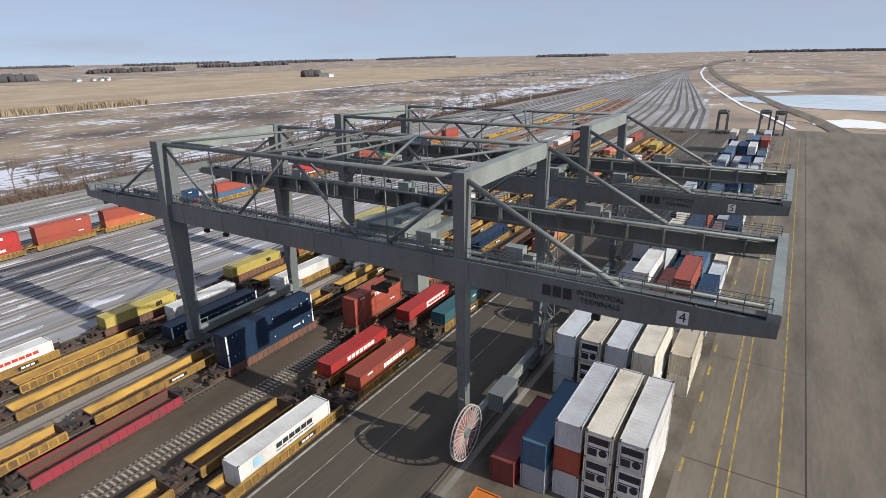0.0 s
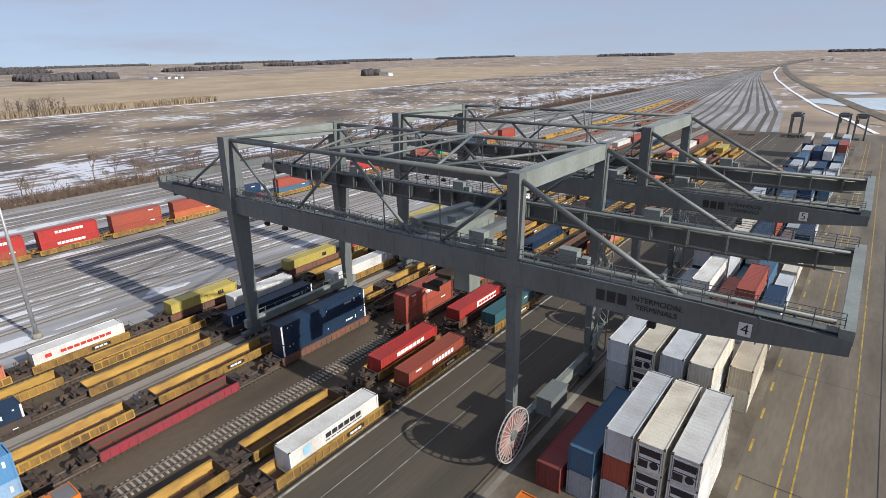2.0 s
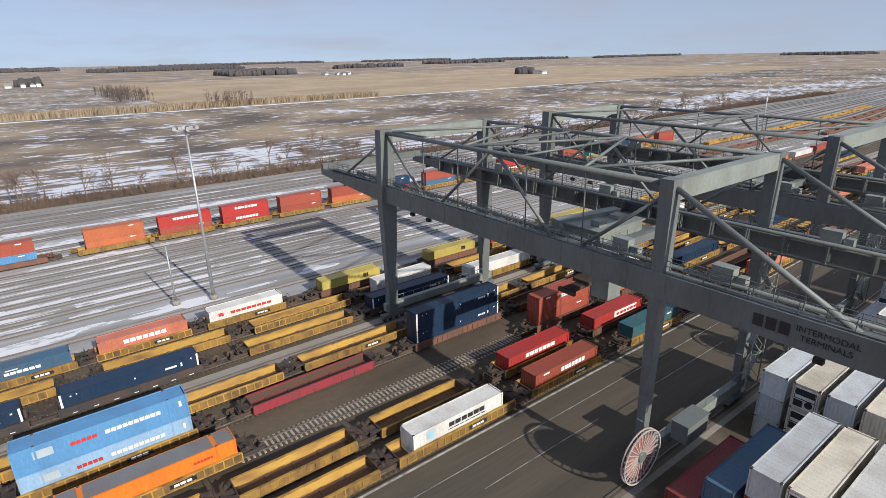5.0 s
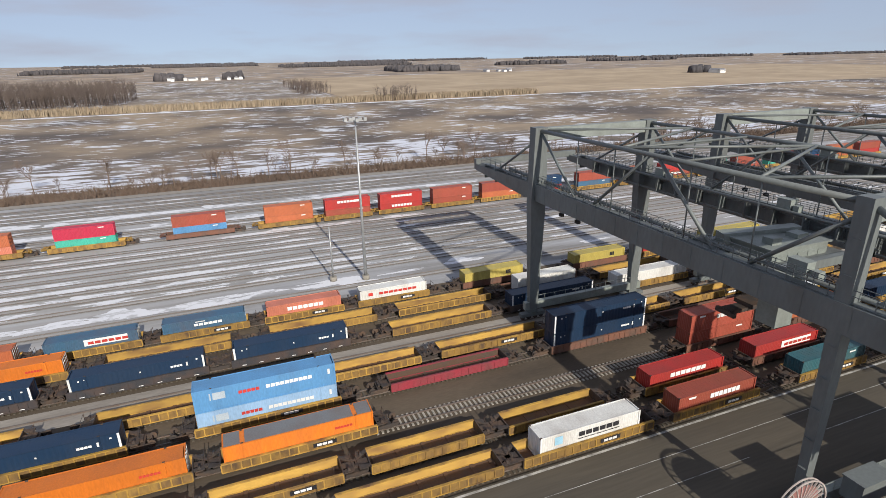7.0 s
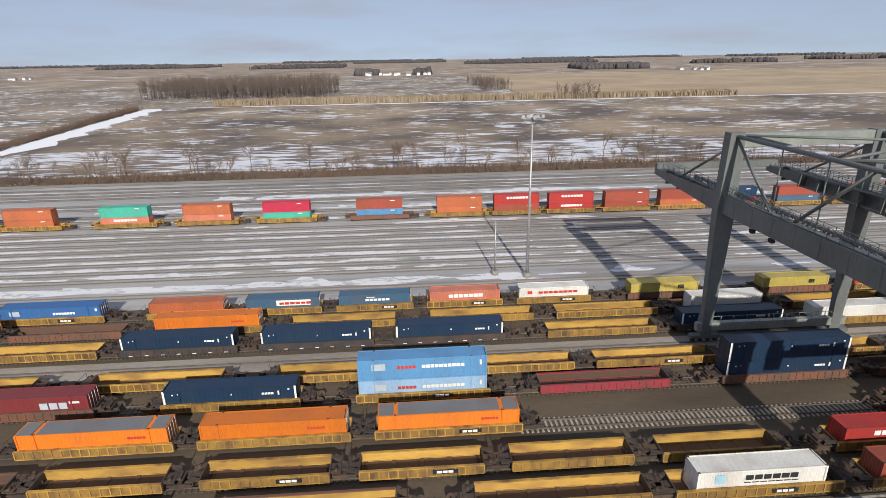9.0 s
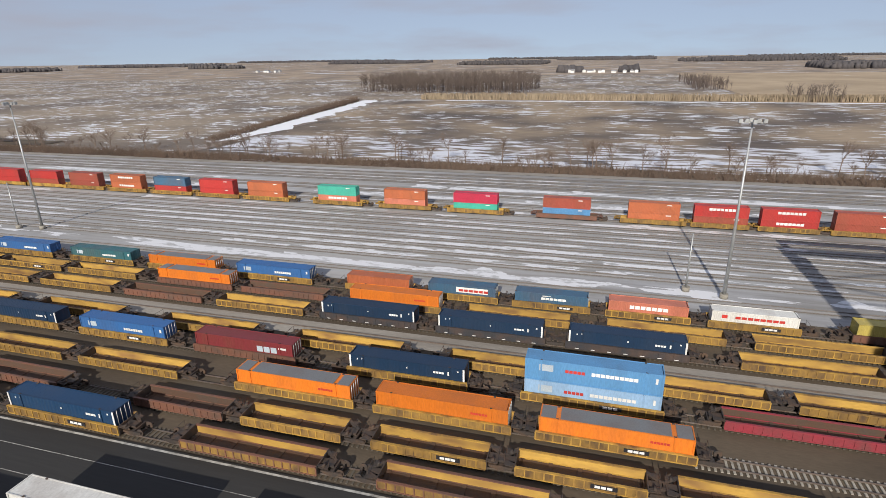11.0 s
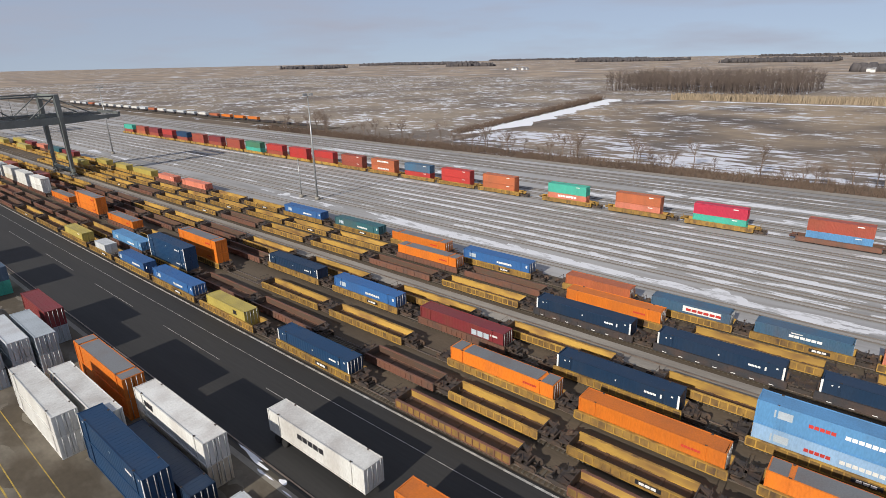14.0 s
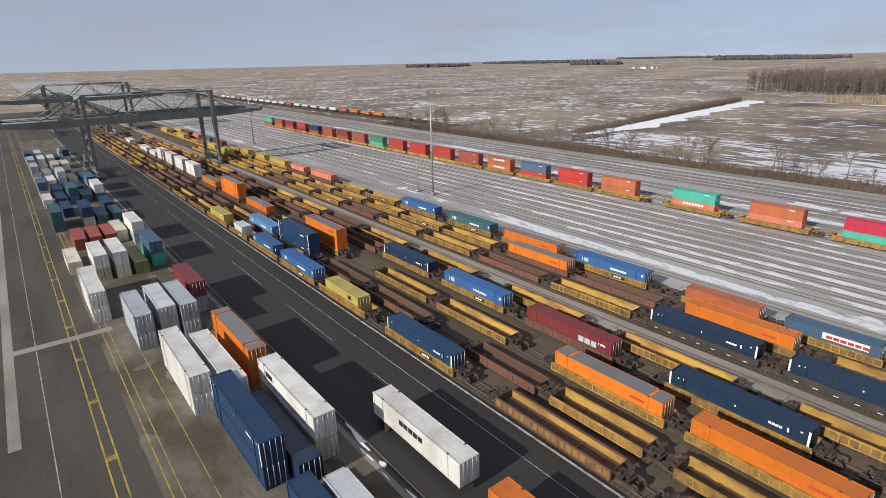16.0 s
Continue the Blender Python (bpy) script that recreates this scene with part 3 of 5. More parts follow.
def container(x, y, z, L=12.19, h=2.75, colour="brick", style="none", turned=False, roof="", where="resting on another", kind=""):
    dom = L > 14
    if math.hypot(x, y) > 235:
        FAR_BOXES.append((x, y, z, L, h, colour))
        return None
    c = thing("shipping_container", pose(x, y, z, 0, 0, 180 if turned else 0),
              f"{WORDS[colour]} {'53-foot' if dom else '40-foot' if L > 8 else '20-foot'} {'reefer' if kind else 'steel'} container {where}", "container", "containers in the yard")
    m = paint(colour)
    part("body", mesh(("body", L, h, colour), m, shell(L, h, dom)), c)
    part("corner_frame", mesh(("frame", L, h, colour), paint(colour), frame_rails(L, h, dom)), c)
    dm = mesh(("door", h, colour), m, door_fill(h))
    for s in (-0.6, 0.6):
        leaf = part("door", dm, c, at=pose(s, L / 2 - 0.06, 0, 0, 0, 0))
        if y < 0 and math.hypot(x, y) < 120:
            for q in (-0.38, 0.22):
                part("lock_rod", mesh(("rod", h), galv, lambda bm: pipe(bm, (0, 0.085, 0.1), (0, 0.085, h - 0.08), 0.04, 6)), leaf, "galvanised lock rod", pose(q, 0, 0))
    if math.hypot(x, y) < 95:
        for sx in (-1, 1):
            for yy in ((-6.1, 6.1) if dom else (-L / 2 + 0.09, L / 2 - 0.09)):
                part("corner_casting", mesh("casting", gear, lambda bm: prism(bm, (0, -0.13, 0), (0, 0.13, 0), 0.2, 0.13, 0.2, 0.13)), c, "dark corner casting", pose(sx * (W / 2 - 0.05), yy, h - 0.045))
    if roof:
        part("roof_cover", mesh(("cover", L, h, roof), paint(roof), lambda bm: [box(bm, -W / 2 + 0.08, W / 2 - 0.08, a, b, h - 0.02, h + 0.015) for a, b in ((-L / 2 + 0.15, -6.3), (-5.8, 5.8), (6.3, L / 2 - 0.15))]), c, "grey roof panels")
    if kind == "reefer":
        def unit(bm):
            box(bm, -1.08, 1.08, -0.06, 0.0, 0.2, h - 0.3)
        def grille(bm):
            box(bm, -0.9, 0.9, -0.12, -0.06, h - 1.15, h - 0.45)
            box(bm, -0.9, -0.1, -0.12, -0.06, 0.35, 1.1)
            pipe(bm, (0.45, -0.14, 0.85), (0.45, -0.06, 0.85), 0.38, 12)
            box(bm, -0.95, 0.95, -0.1, -0.06, 1.22, 1.3)
            box(bm, -0.98, -0.93, -0.1, -0.06, 0.3, h - 0.4)
            box(bm, 0.93, 0.98, -0.1, -0.06, 0.3, h - 0.4)
        e = part("cooling_unit", mesh(("unit", h), wall_white, unit), c, "white cooling machinery", pose(0, -L / 2, 0))
        part("grille", mesh(("grille", h), mark_black, grille), e, "black vents and fan")
    if style == "umax":
        for s in (-1, 1):
            part("end_band", mesh(("band", h), mark_white, lambda bm: box(bm, -0.012, 0.02, -0.12, 0.12, 0.1, h - 0.05)), c, "white reflective band", pose((-1 if turned else 1) * (W / 2 + 0.065), s * (L / 2 - 0.1), 0))
    for i, (colour2, n, w, hh, yy, zz) in enumerate(STYLES[style]):
        hh *= 0.8 if n > 2 else 1.0
        out = 0.004 + 0.008 * i
        f = mesh(("mark", colour2, n, w, hh), MARK[colour2], letters(n, w, hh))
        k = L / (16.15 if dom else 12.19)
        if turned:
            part("marking", f, c, at=pose(-W / 2 - out, -yy * k, zz, 0, 0, 180))
        else:
            part("marking", f, c, at=pose(W / 2 + out, yy * k, zz))
    return c

# ---- well cars ----
def sill(L):
    def fill(bm):
        box(bm, -0.14, 0.14, -L / 2, L / 2, 1.28, 1.4)
        box(bm, -0.12, 0.12, -L / 2, L / 2, 0.24, 0.36)
        n = int(L / 0.95)
        for i in range(n + 1):
            y = -L / 2 + i * L / n
            box(bm, 0.03, 0.125, y - 0.065, y + 0.065, 0.34, 1.3)
    return fill


def web(L):
    def fill(bm):
        box(bm, -0.05, 0.05, -L / 2 + 0.01, L / 2 - 0.01, 0.32, 1.29)
    return fill


def floor_fill(L):
    """Well floor: one pressed pan whose cross beams stand proud."""
    def fill(bm):
        rows = []
        beams = [y for y in (-L / 2 + 0.3, -6.0, -3.0, 0, 3.0, 6.0, L / 2 - 0.3) if abs(y) < L / 2]
        pts = [(-L / 2, 0.22)]
        for y in beams:
            pts += [(y - 0.25, 0.22), (y - 0.22, 0.32), (y + 0.22, 0.32), (y + 0.25, 0.22)]
        pts.append((L / 2, 0.22))
        for y, z in pts:
            rows.append((bm.verts.new((-1.3, y, z)), bm.verts.new((1.3, y, z)), bm.verts.new((1.3, y, 0.15)), bm.verts.new((-1.3, y, 0.15))))
        for p, q in zip(rows, rows[1:]):
            for i in range(4):
                bm.faces.new((p[i], p[(i + 1) % 4], q[(i + 1) % 4], q[i]))
        bm.faces.new(rows[0][::-1]), bm.faces.new(rows[-1])
    return fill


def deck(bm):
    """End platform: bulkhead, sloping deck arms, brake gear."""
    box(bm, -1.42, 1.42, 0, 0.12, 0.35, 1.42)
    box(bm, -0.45, 0.45, 0.1, 1.55, 0.75, 1.1)
    prism(bm, (-1.2, 0.1, 1.3), (-0.35, 1.5, 1.05), 0.35, 0.18, 0.3, 0.18)
    prism(bm, (1.2, 0.1, 1.3), (0.35, 1.5, 1.05), 0.35, 0.18, 0.3, 0.18)
    box(bm, -1.35, -0.75, 0.3, 1.25, 1.22, 1.28)
    box(bm, 0.75, 1.35, 0.3, 1.25, 1.22, 1.28)
    pipe(bm, (0.9, 1.2, 1.25), (0.9, 1.2, 2.05), 0.03, 5)
    pipe(bm, (-0.9, 1.2, 1.25), (-0.9, 1.2, 2.05), 0.03, 5)
    pipe(bm, (-0.9, 1.2, 2.0), (0.9, 1.2, 2.0), 0.025, 5)
    pipe(bm, (0.6, 0.7, 1.35), (1.2, 0.7, 1.35), 0.16, 8)


def bolster(bm):
    prism(bm, (-1.05, 0, 0.6), (1.05, 0, 0.6), 0.44, 0.3, 0.44, 0.3)


def side_frame(bm):
    """Cast side frame: a level top bar with a sagging lower chord, in one outline."""
    outline = ((-1.25, 0.52), (-1.2, 0.72), (1.2, 0.72), (1.25, 0.52), (0.95, 0.46), (0.3, 0.2), (-0.3, 0.2), (-0.95, 0.46))
    rings = [[bm.verts.new((x, y, z)) for y, z in outline] for x in (-0.09, 0.09)]
    for i in range(8):
        j = (i + 1) % 8
        bm.faces.new((rings[0][i], rings[0][j], rings[1][j], rings[1][i]))
    bm.faces.new(rings[0][::-1]), bm.faces.new(rings[1])


def wheelset(bm):
    pipe(bm, (-0.9, 0, 0.52), (0.9, 0, 0.52), 0.08, 8)
    for x in (-0.75, 0.75):
        pipe(bm, (x - 0.06, 0, 0.52), (x + 0.06, 0, 0.52), 0.44, 16)


def well_car(x, y, L=16.9, colour="yellow", gap=1.5, plate=False, rear=False, painted_ends=False):
    if math.hypot(x, y) > 235:
        FAR_CARS.append((x, y, L, colour))
        return None
    car = thing("well_car", pose(x, y, 0), f"weathered {colour} {'long' if L > 14 else 'short'} container well car on rails", "rail car", "well cars on the loading tracks")
    m = CARS[colour]
    s = mesh(("sill", L, colour), m, sill(L))
    part("side_sill", s, car, at=pose(1.42, 0, 0))
    part("side_sill", s, car, at=pose(-1.42, 0, 0, 0, 0, 180))
    w = mesh(("web", L, colour), web_rust if colour in ("yellow", "rusty") else m, web(L))
    part("web_plate", w, car, "rust-streaked side plate", pose(1.42, 0, 0))
    part("web_plate", w, car, "rust-streaked side plate", pose(-1.42, 0, 0, 0, 0, 180))
    lining = mesh(("lining", L, colour), lined if colour in ("yellow", "rusty") else sump, lambda bm: box(bm, -0.02, 0.0, -L / 2 + 0.1, L / 2 - 0.1, 0.34, 1.26))
    part("lining", lining, car, "scuffed rusty inner plate", pose(1.368, 0, 0))
    part("lining", lining, car, "scuffed rusty inner plate", pose(-1.348, 0, 0))
    part("well_floor", mesh(("floor", L), sump, floor_fill(L)), car)
    for e in (0, 180):
        k = 1 if e == 0 else -1
        part("end_platform", mesh(("deck", painted_ends and colour), m if painted_ends else gear, deck), car, f"{colour} end platform" if painted_ends else "grimy black end platform", pose(0, k * L / 2, 0, 0, 0, e))
    bogie = part("truck", mesh("bolster", gear, bolster), car, "", pose(0, L / 2 + gap, 0.02))
    trucks = [bogie]
    if rear:
        trucks.append(part("truck", mesh("bolster", gear, bolster), car, "", pose(0, -L / 2 - gap, 0.02)))
    for b in trucks:
        for k in (-0.88, 0.88):
            part("wheelset", mesh("wheelset", gear, wheelset), b, at=pose(0, k, 0))
        for k in (-0.98, 0.98):
            part("side_frame", mesh("side_frame", gear, side_frame), b, at=pose(k, 0, 0))
    if colour == "black":
        for k in range(7):
            part("reflector", mesh("reflector", mark_white, lambda bm: box(bm, 0, 0.02, -0.28, 0.28, 0, 0.09)), car, "white reflective strip", pose(1.55, (k - 3) * L / 7.4, 0.42))
    if plate:
        p = part("name_plate", mesh("plate", mark_black, lambda bm: box(bm, 0, 0.03, -1.3, 1.3, 0, 0.5)), car, "black name plate", pose(1.56, 2.4, 0.6))
        part("plate_lettering", mesh("plate_text", mark_white, letters(3, 1.8, 0.3)), p, "white lettering bar", pose(0.031, 0, 0.1))
    return car


IN = "lowered into a rail well car"
F = 16.15
rnd = random.Random(7)
# rows of well cars, each: middle, length of the well, car colour, loads from the bottom (length, height, colour, style, roof)
S53, S40 = 16.9, 12.9


def U(c="navy", s="umax", r="", h=2.9):
    return (F, h, c, s, r)


def I(c, s="plain", h=2.75):
    return (12.19, h, c, s, "")


ROWS_OF_CARS = {
    -42.4: [(-60, S53, "yellow", [U("blue")]), (-83.5, S53, "yellow", [(12.19, 2.75, "mustard", "msc", "")]), (-102.6, S53, "yellow", [U("royal", "pacer")]), (-121, S53, "yellow", [(12.19, 2.75, "royal", "pacer", "")]),
            (-138, 12.9, "yellow", [(6.06, 2.6, "palegrey", "none", "")]), (-155, S53, "yellow", [(12.19, 2.75, "mustard", "plain", "")]),
            (-34.5, S53, "rusty", []), (-10.8, S53, "rusty", []), (13.8, S53, "yellow", []), (33.2, S53, "yellow", [(13.0, 2.9, "white", "reefer", "")]),
            (51.5, 13.6, "yellow", [(12.19, 2.75, "brick", "crowley", "")]), (72, 12.9, "yellow", [(12.19, 2.75, "darkteal", "plain", "")])],
    -47.8: [(-32.4, 12.9, "yellow", []), (-48, 12.9, "brown", []), (-75.4, S53, "brown", []), (-95, S53, "brown", []), (-116, S53, "yellow", [U("blue", "umax"), U("blue", "umax")]), (-137, S53, "brown", [U("skyblue", "pacer"), U("skyblue", "pacer")][:1]),
            (-15.7, 12.9, "yellow", []), (0.3, 12.9, "yellow", []), (16.2, 12.9, "yellow", []), (32.3, 12.9, "yellow", []), (52, 13.6, "yellow", [(12.19, 2.6, "red", "liner", "")]), (70, 13, "brown", [I("red", "cmabox")])],
    -54.1: [(-35.7, S53, "yellow", [U("orange", "schneider", "slate")]), (-16.1, S53, "yellow", [U("orange", "schneider")]), (3.6, S53, "yellow", [U("orange", "schneider", "slate")]),
            (-61.8, S53, "yellow", []), (-82, S53, "yellow", []), (-88.5, 0, "", []), (-115, S53, "yellow", [U("orange", "schneider", "slate"), U("orange", "schneider", "slate")]), (-136, S53, "yellow", []), (-157, S53, "brown", [U("orange", "schneider", "slate")]), (-180, S53, "brown", [U("orange", "schneider", "slate"), U("orange", "schneider", "slate")]),
            (-203, S53, "brown", [U("orange", "schneider", "slate")]), (-226, S53, "brown", [I("white"), I("white")]), (-243, 13, "brown", [I("white"), I("white")]), (-259, 13, "brown", [I("cream"), I("white")]), (-275, 13, "brown", [I("white"), I("white")]), (-292, 13, "brown", [I("white")]),
            (64.5, 13.2, "brown", [I("brick"), I("brick", "crowley")]), (85, S53, "brown", [I("rust")])],
    -61.4: [(-23, S53, "yellow", [U()]), (-48, S53, "brown", [U("maroon", "kline")]), (-69.8, S53, "yellow", [U("royal", "pacer")]), (-91, S53, "yellow", [U()]), (0.9, S53, "yellow", [U("paleblue", "stack"), U("skyblue", "stack")]),
            (24.4, S53, "red", []), (48.5, S53, "brown", [U(), U()]), (70, S53, "brown", []), (91, S53, "yellow", [I("grey")])],
    -66.7: [(-34.5, S53, "yellow", []), (-59, S53, "yellow", []), (-85.2, S53, "yellow", []), (-109.5, S53, "yellow", []), (-10.2, S53, "yellow", []), (13.4, S53, "yellow", []), (33.5, S53, "yellow", []), (58, S53, "yellow", [])],
    -75.9: [(-34.8, S53, "black", [U()]), (-14.6, S53, "black", [U()]), (5.4, S53, "black", [U()]), (29, S53, "yellow", []), (49.6, S53, "black", [U()]), (71, S53, "yellow", [(F, 2.9, "white", "none", "")])],
    -82.2: [(-32.6, S53, "yellow", [U("orange", "schneider")]), (-54.4, S53, "brown", []), (-73.4, S53, "brown", [U("orange", "schneider", "slate")]), (-95.6, S53, "yellow", []), (-114.6, S53, "yellow", []), (-133.2, S53, "yellow", []),
            (-11.4, S53, "yellow", []), (11.2, S53, "yellow", []), (32, S53, "yellow", [])],
    -88.3: [(-60, S53, "yellow", [U("royal", "pacer")]), (-38, 13, "yellow", [I("rust", "none")]), (-22.1, 13, "yellow", [I("steelblue", "cmabox")]), (-6.5, 13, "yellow", [I("steelblue", "cma")]), (9, 13, "yellow", [I("salmon", "liner")]),
            (24.6, 13, "yellow", [I("white", "ym")]), (44.4, 13, "brown", [I("mustard", "msc")]), (68.5, 13, "brown", [I("mustard", "msc")]), (-81.2, S53, "yellow", [U("orange", "schneider", "slate")]), (-102, S53, "yellow", [(F, 2.9, "darkteal", "pacer", "")]),
            (-124, S53, "yellow", [U("royal", "pacer")]), (84.5, 13, "yellow", [I("red")])],
}
E, Y = ("brown", None), ("yellow", None)
SOUTH = {-42.4: [E, Y, Y, E, Y], -47.8: [E, E, Y], -54.1: [E, E, ("brown", "white"), Y], -61.4: [E, E, Y, E, ("brown", "brick")],
         -66.7: [Y, Y, E], -75.9: [Y, Y, E], -82.2: [Y, Y, Y, ("yellow", "mustard")],
         -88.3: [("yellow", "mustard"), ("yellow", "darkteal"), ("yellow", "navy"), ("brown", "salmon"), ("yellow", "maroon"), ("yellow", "mustard")]}
FILL = dict(south=[("yellow", None), ("brown", None), ("yellow", "mustard"), ("yellow", None), ("yellow", "navy"), ("brown", "white"), ("yellow", "salmon"), ("yellow", "darkteal"), ("brown", "brick")])
for x, cars in ROWS_OF_CARS.items():
    cars = [c for c in cars if c[1]]
    lo, hi = min(c[0] for c in cars), max(c[0] for c in cars)
    for k in range(13):
        col, load = rnd.choice(SOUTH[x])
        cars.append((lo - 20.2 * (k + 1), S53, col, [] if load is None or rnd.random() < 0.12 else [I(load) if rnd.random() < 0.5 else U(load, "none")]))
    for k in range(9):
        col, load = rnd.choice(FILL["south"])
        cars.append((hi + 20.2 * (k + 1), S53, col, [] if load is None or rnd.random() < 0.3 else [I(load) if rnd.random() < 0.6 else U(load, "none")]))
    cars.sort()
    below = -9999
    for y, L, col, loads in cars:
        well_car(x, y, L, col, plate=(int(y) % 3 == 0 and col == "yellow"), rear=y - L / 2 - below > 5.6)
        below = y + L / 2
        z = 0.33
        for n, (cl, h, c, st, roof) in enumerate(loads):
            container(x, y, z, cl, h, c, st, turned=(cl > 14 and c in ("navy",)), roof=roof, where=IN if n == 0 else "stacked in a rail car")
            z += h + 0.01

# ---- double-stack train on the far track ----
HY = -144.8
pairs = [("rust", "rust"), ("brick", "red"), ("teal", "brick"), ("rust", "salmon"), ("crimson", "teal"), ("brick", "steelblue"), ("rust", "rust"), ("red", "brick"), ("red", "red"), ("brick", "brick"), ("rust", "rust"), ("blue", "red")]
CENTRES = [-98, -74, -53, -32.5, -8, 13.5, 29, 44, 59.5, 75, 90]
TOPS = {-98: ("rust", "rust"), -74: ("teal", "salmon"), -53: ("rust", "salmon"), -32.5: ("crimson", "teal"), -8: ("brick", "skyblue"), 13.5: ("rust", "rust"), 29: ("red", "brick"), 44: ("red", "red"), 59.5: ("brick", "brick"), 75: ("brick", "rust"), 90: ("blue", "red")}
for k in range(9):
    CENTRES.append(92 + 16.5 * (k + 1))
SOUTH_PAIRS = [("red", "red"), ("steelblue", "red"), ("rust", "rust"), ("brick", "brick"), ("red", "brick"), ("red", "red"), ("red", "brick"), ("green", "teal"), ("brick", "brick"), ("maroon", "brick"),
               ("brick", "brick"), ("blue", "brick"), ("red", "maroon"), ("maroon", "brick"), ("brick", "rust"), ("teal", "brick")]
for k, both in enumerate(SOUTH_PAIRS):
    CENTRES.append(-98 - 17.5 * (k + 1))
    TOPS[CENTRES[-1]] = both
for k, y in enumerate(CENTRES):
    top, low = TOPS.get(y, pairs[(k * 7) % len(pairs)])
    well_car(HY, y, 13.0 if y > 20 else 15.6, "brown" if y == -8 or (k % 5 == 0 and y > 100) else "yellow", painted_ends=True)
    container(HY, y, 0.33, 12.19, 2.65, low, "liner" if k % 3 == 1 and y not in (-53, -8) else "plain", where=IN)
    container(HY, y, 2.99, 12.19, 2.65, top, "liner" if y in (29, 44, -150.5) else "plain", where="stacked in a rail car")

# a long train far off on the outermost track, and strings of empty cars up the yard
fr = random.Random(17)
for k in range(24):
    y = -318 - 18.5 * k
    well_car(-229, y, 13.0, "black")
    if k > 2:
        container(-229, y, 0.33, 12.19, 2.75, "orange" if k in (3, 4, 5) else fr.choice(("white", "white", "palegrey", "white", "rust")), where=IN)
for x, a, n, col in ((-115.2, 215, 14, "brown"), (-129.0, 260, 12, "yellow"), (-106.0, 330, 9, "brown")):
    for k in range(n):
        well_car(bend(x, a + 20 * k), a + 20 * k, S53, col)

# ---- stacks on the storage strip ----
def stack(x, y, colours, L=12.19, h=2.85, kind="", styles=None, turned=False, roof="", z=0.02):
    for i, c in enumerate(colours):
        container(x, y, z + i * (h + 0.01), L, h, c, (styles or ["none"] * 9)[i], turned, roof if i == len(colours) - 1 else "",
                  "standing on the storage strip" if i == 0 else "stacked on the storage strip", kind)


# north of the camera
stack(-7.3, 48.7, ["white", "white", "white"], kind="reefer")
stack(-10.3, 48.7, ["cream", "cream", "cream"], kind="reefer")
stack(-13.2, 48.7, ["palegrey", "brick", "palegrey"])
stack(-16.3, 47.9, ["grey", "steelblue"])
stack(-19.3, 47.2, ["maroon"])
stack(-10.1, 65.0, ["cream", "white", "cream"], styles=["none", "none", "plain"])
stack(-13.2, 65.0, ["palegrey", "grey", "palegrey"])
stack(-16.3, 65.0, ["cream", "cream", "cream"], kind="reefer")
stack(-19.4, 65.0, ["grey", "grey", "palegrey"])
stack(-7.0, 72, ["cream", "tan"])
stack(-18.5, 28.6, ["orange"], F, 2.9)
nr = random.Random(3)
for k, y in enumerate((90, 104, 118, 133, 148, 163, 178, 194, 210, 226, 244, 262)):
    for x in (-7.2, -10.2, -13.2, -16.3, -19.4):
        n = nr.choice((1, 2, 2, 3, 3)) if y < 130 else nr.choice((1, 2, 3, 3))
        if nr.random() < 0.86:
            stack(x, y, [nr.choice(("grey", "palegrey", "white", "cream", "steelblue", "blue", "palegrey", "brick", "orange" if k < 2 and x > -8 else "navy")) for _ in range(n)])
# south of the camera
stack(-14.3, -55.5, ["blue", "blue"], F, 2.9, styles=["none", "umax"])
stack(-17.3, -53.5, ["navy"], F, 2.9)
stack(-20.3, -55.9, ["tan", "white"], F, 2.9, styles=["none", "gtz"])
stack(-18.5, -36.5, ["palegrey"], 12.19, 2.75, styles=["plain"])
stack(-12.3, -73.5, ["white", "white"], F, 2.75, styles=["none", "plain"])
stack(-15.5, -69.5, ["white", "white"], F, 2.75)
stack(-20.1, -74.9, ["orange", "orange"], F, 2.85, roof="slate")
stack(-10.4, -94.3, ["grey", "grey"], styles=["plain", "plain"])
stack(-14.0, -95.3, ["palegrey", "palegrey"])
stack(-17.0, -94.3, ["palegrey", "grey"])
stack(-20.6, -103, ["grey", "maroon"])
stack(-6.3, -112, ["white", "white"], F, 2.75)
stack(-15.5, -41.5, ["blue"], 6.06, 2.6)
sr = random.Random(11)
stack(-9.7, -131.5, ["tan", "white"], h=2.75)
stack(-13.2, -131.5, ["cream", "white"], h=2.75)
stack(-16.6, -131.0, ["olive"], h=2.75)
stack(-20.4, -134.0, ["teal", "steelblue"], h=2.75)
stack(-20.6, -154.5, ["grey", "white"], h=2.75)
stack(-5.6, -140.0, ["cream"], h=2.75)
for x in (-8.6, -11.8, -15.0):
    stack(x, -158.0, ["brick"], h=2.75)
stack(-17.6, -160, ["cream"], h=2.75)
for y in (-180, -196, -213, -230, -250, -270, -292, -314, -336):
    for x in (-6.0, -9.6, -13.0, -16.2, -20.0):
        if sr.random() < 0.8:
            c = [sr.choice(("white", "palegrey", "grey", "cream", "steelblue", "steelblue", "grey", "darkteal", "darkteal", "blue", "tan")) for _ in range(sr.choice((1, 1, 2, 2)))]
            stack(x, y, c, h=2.75)


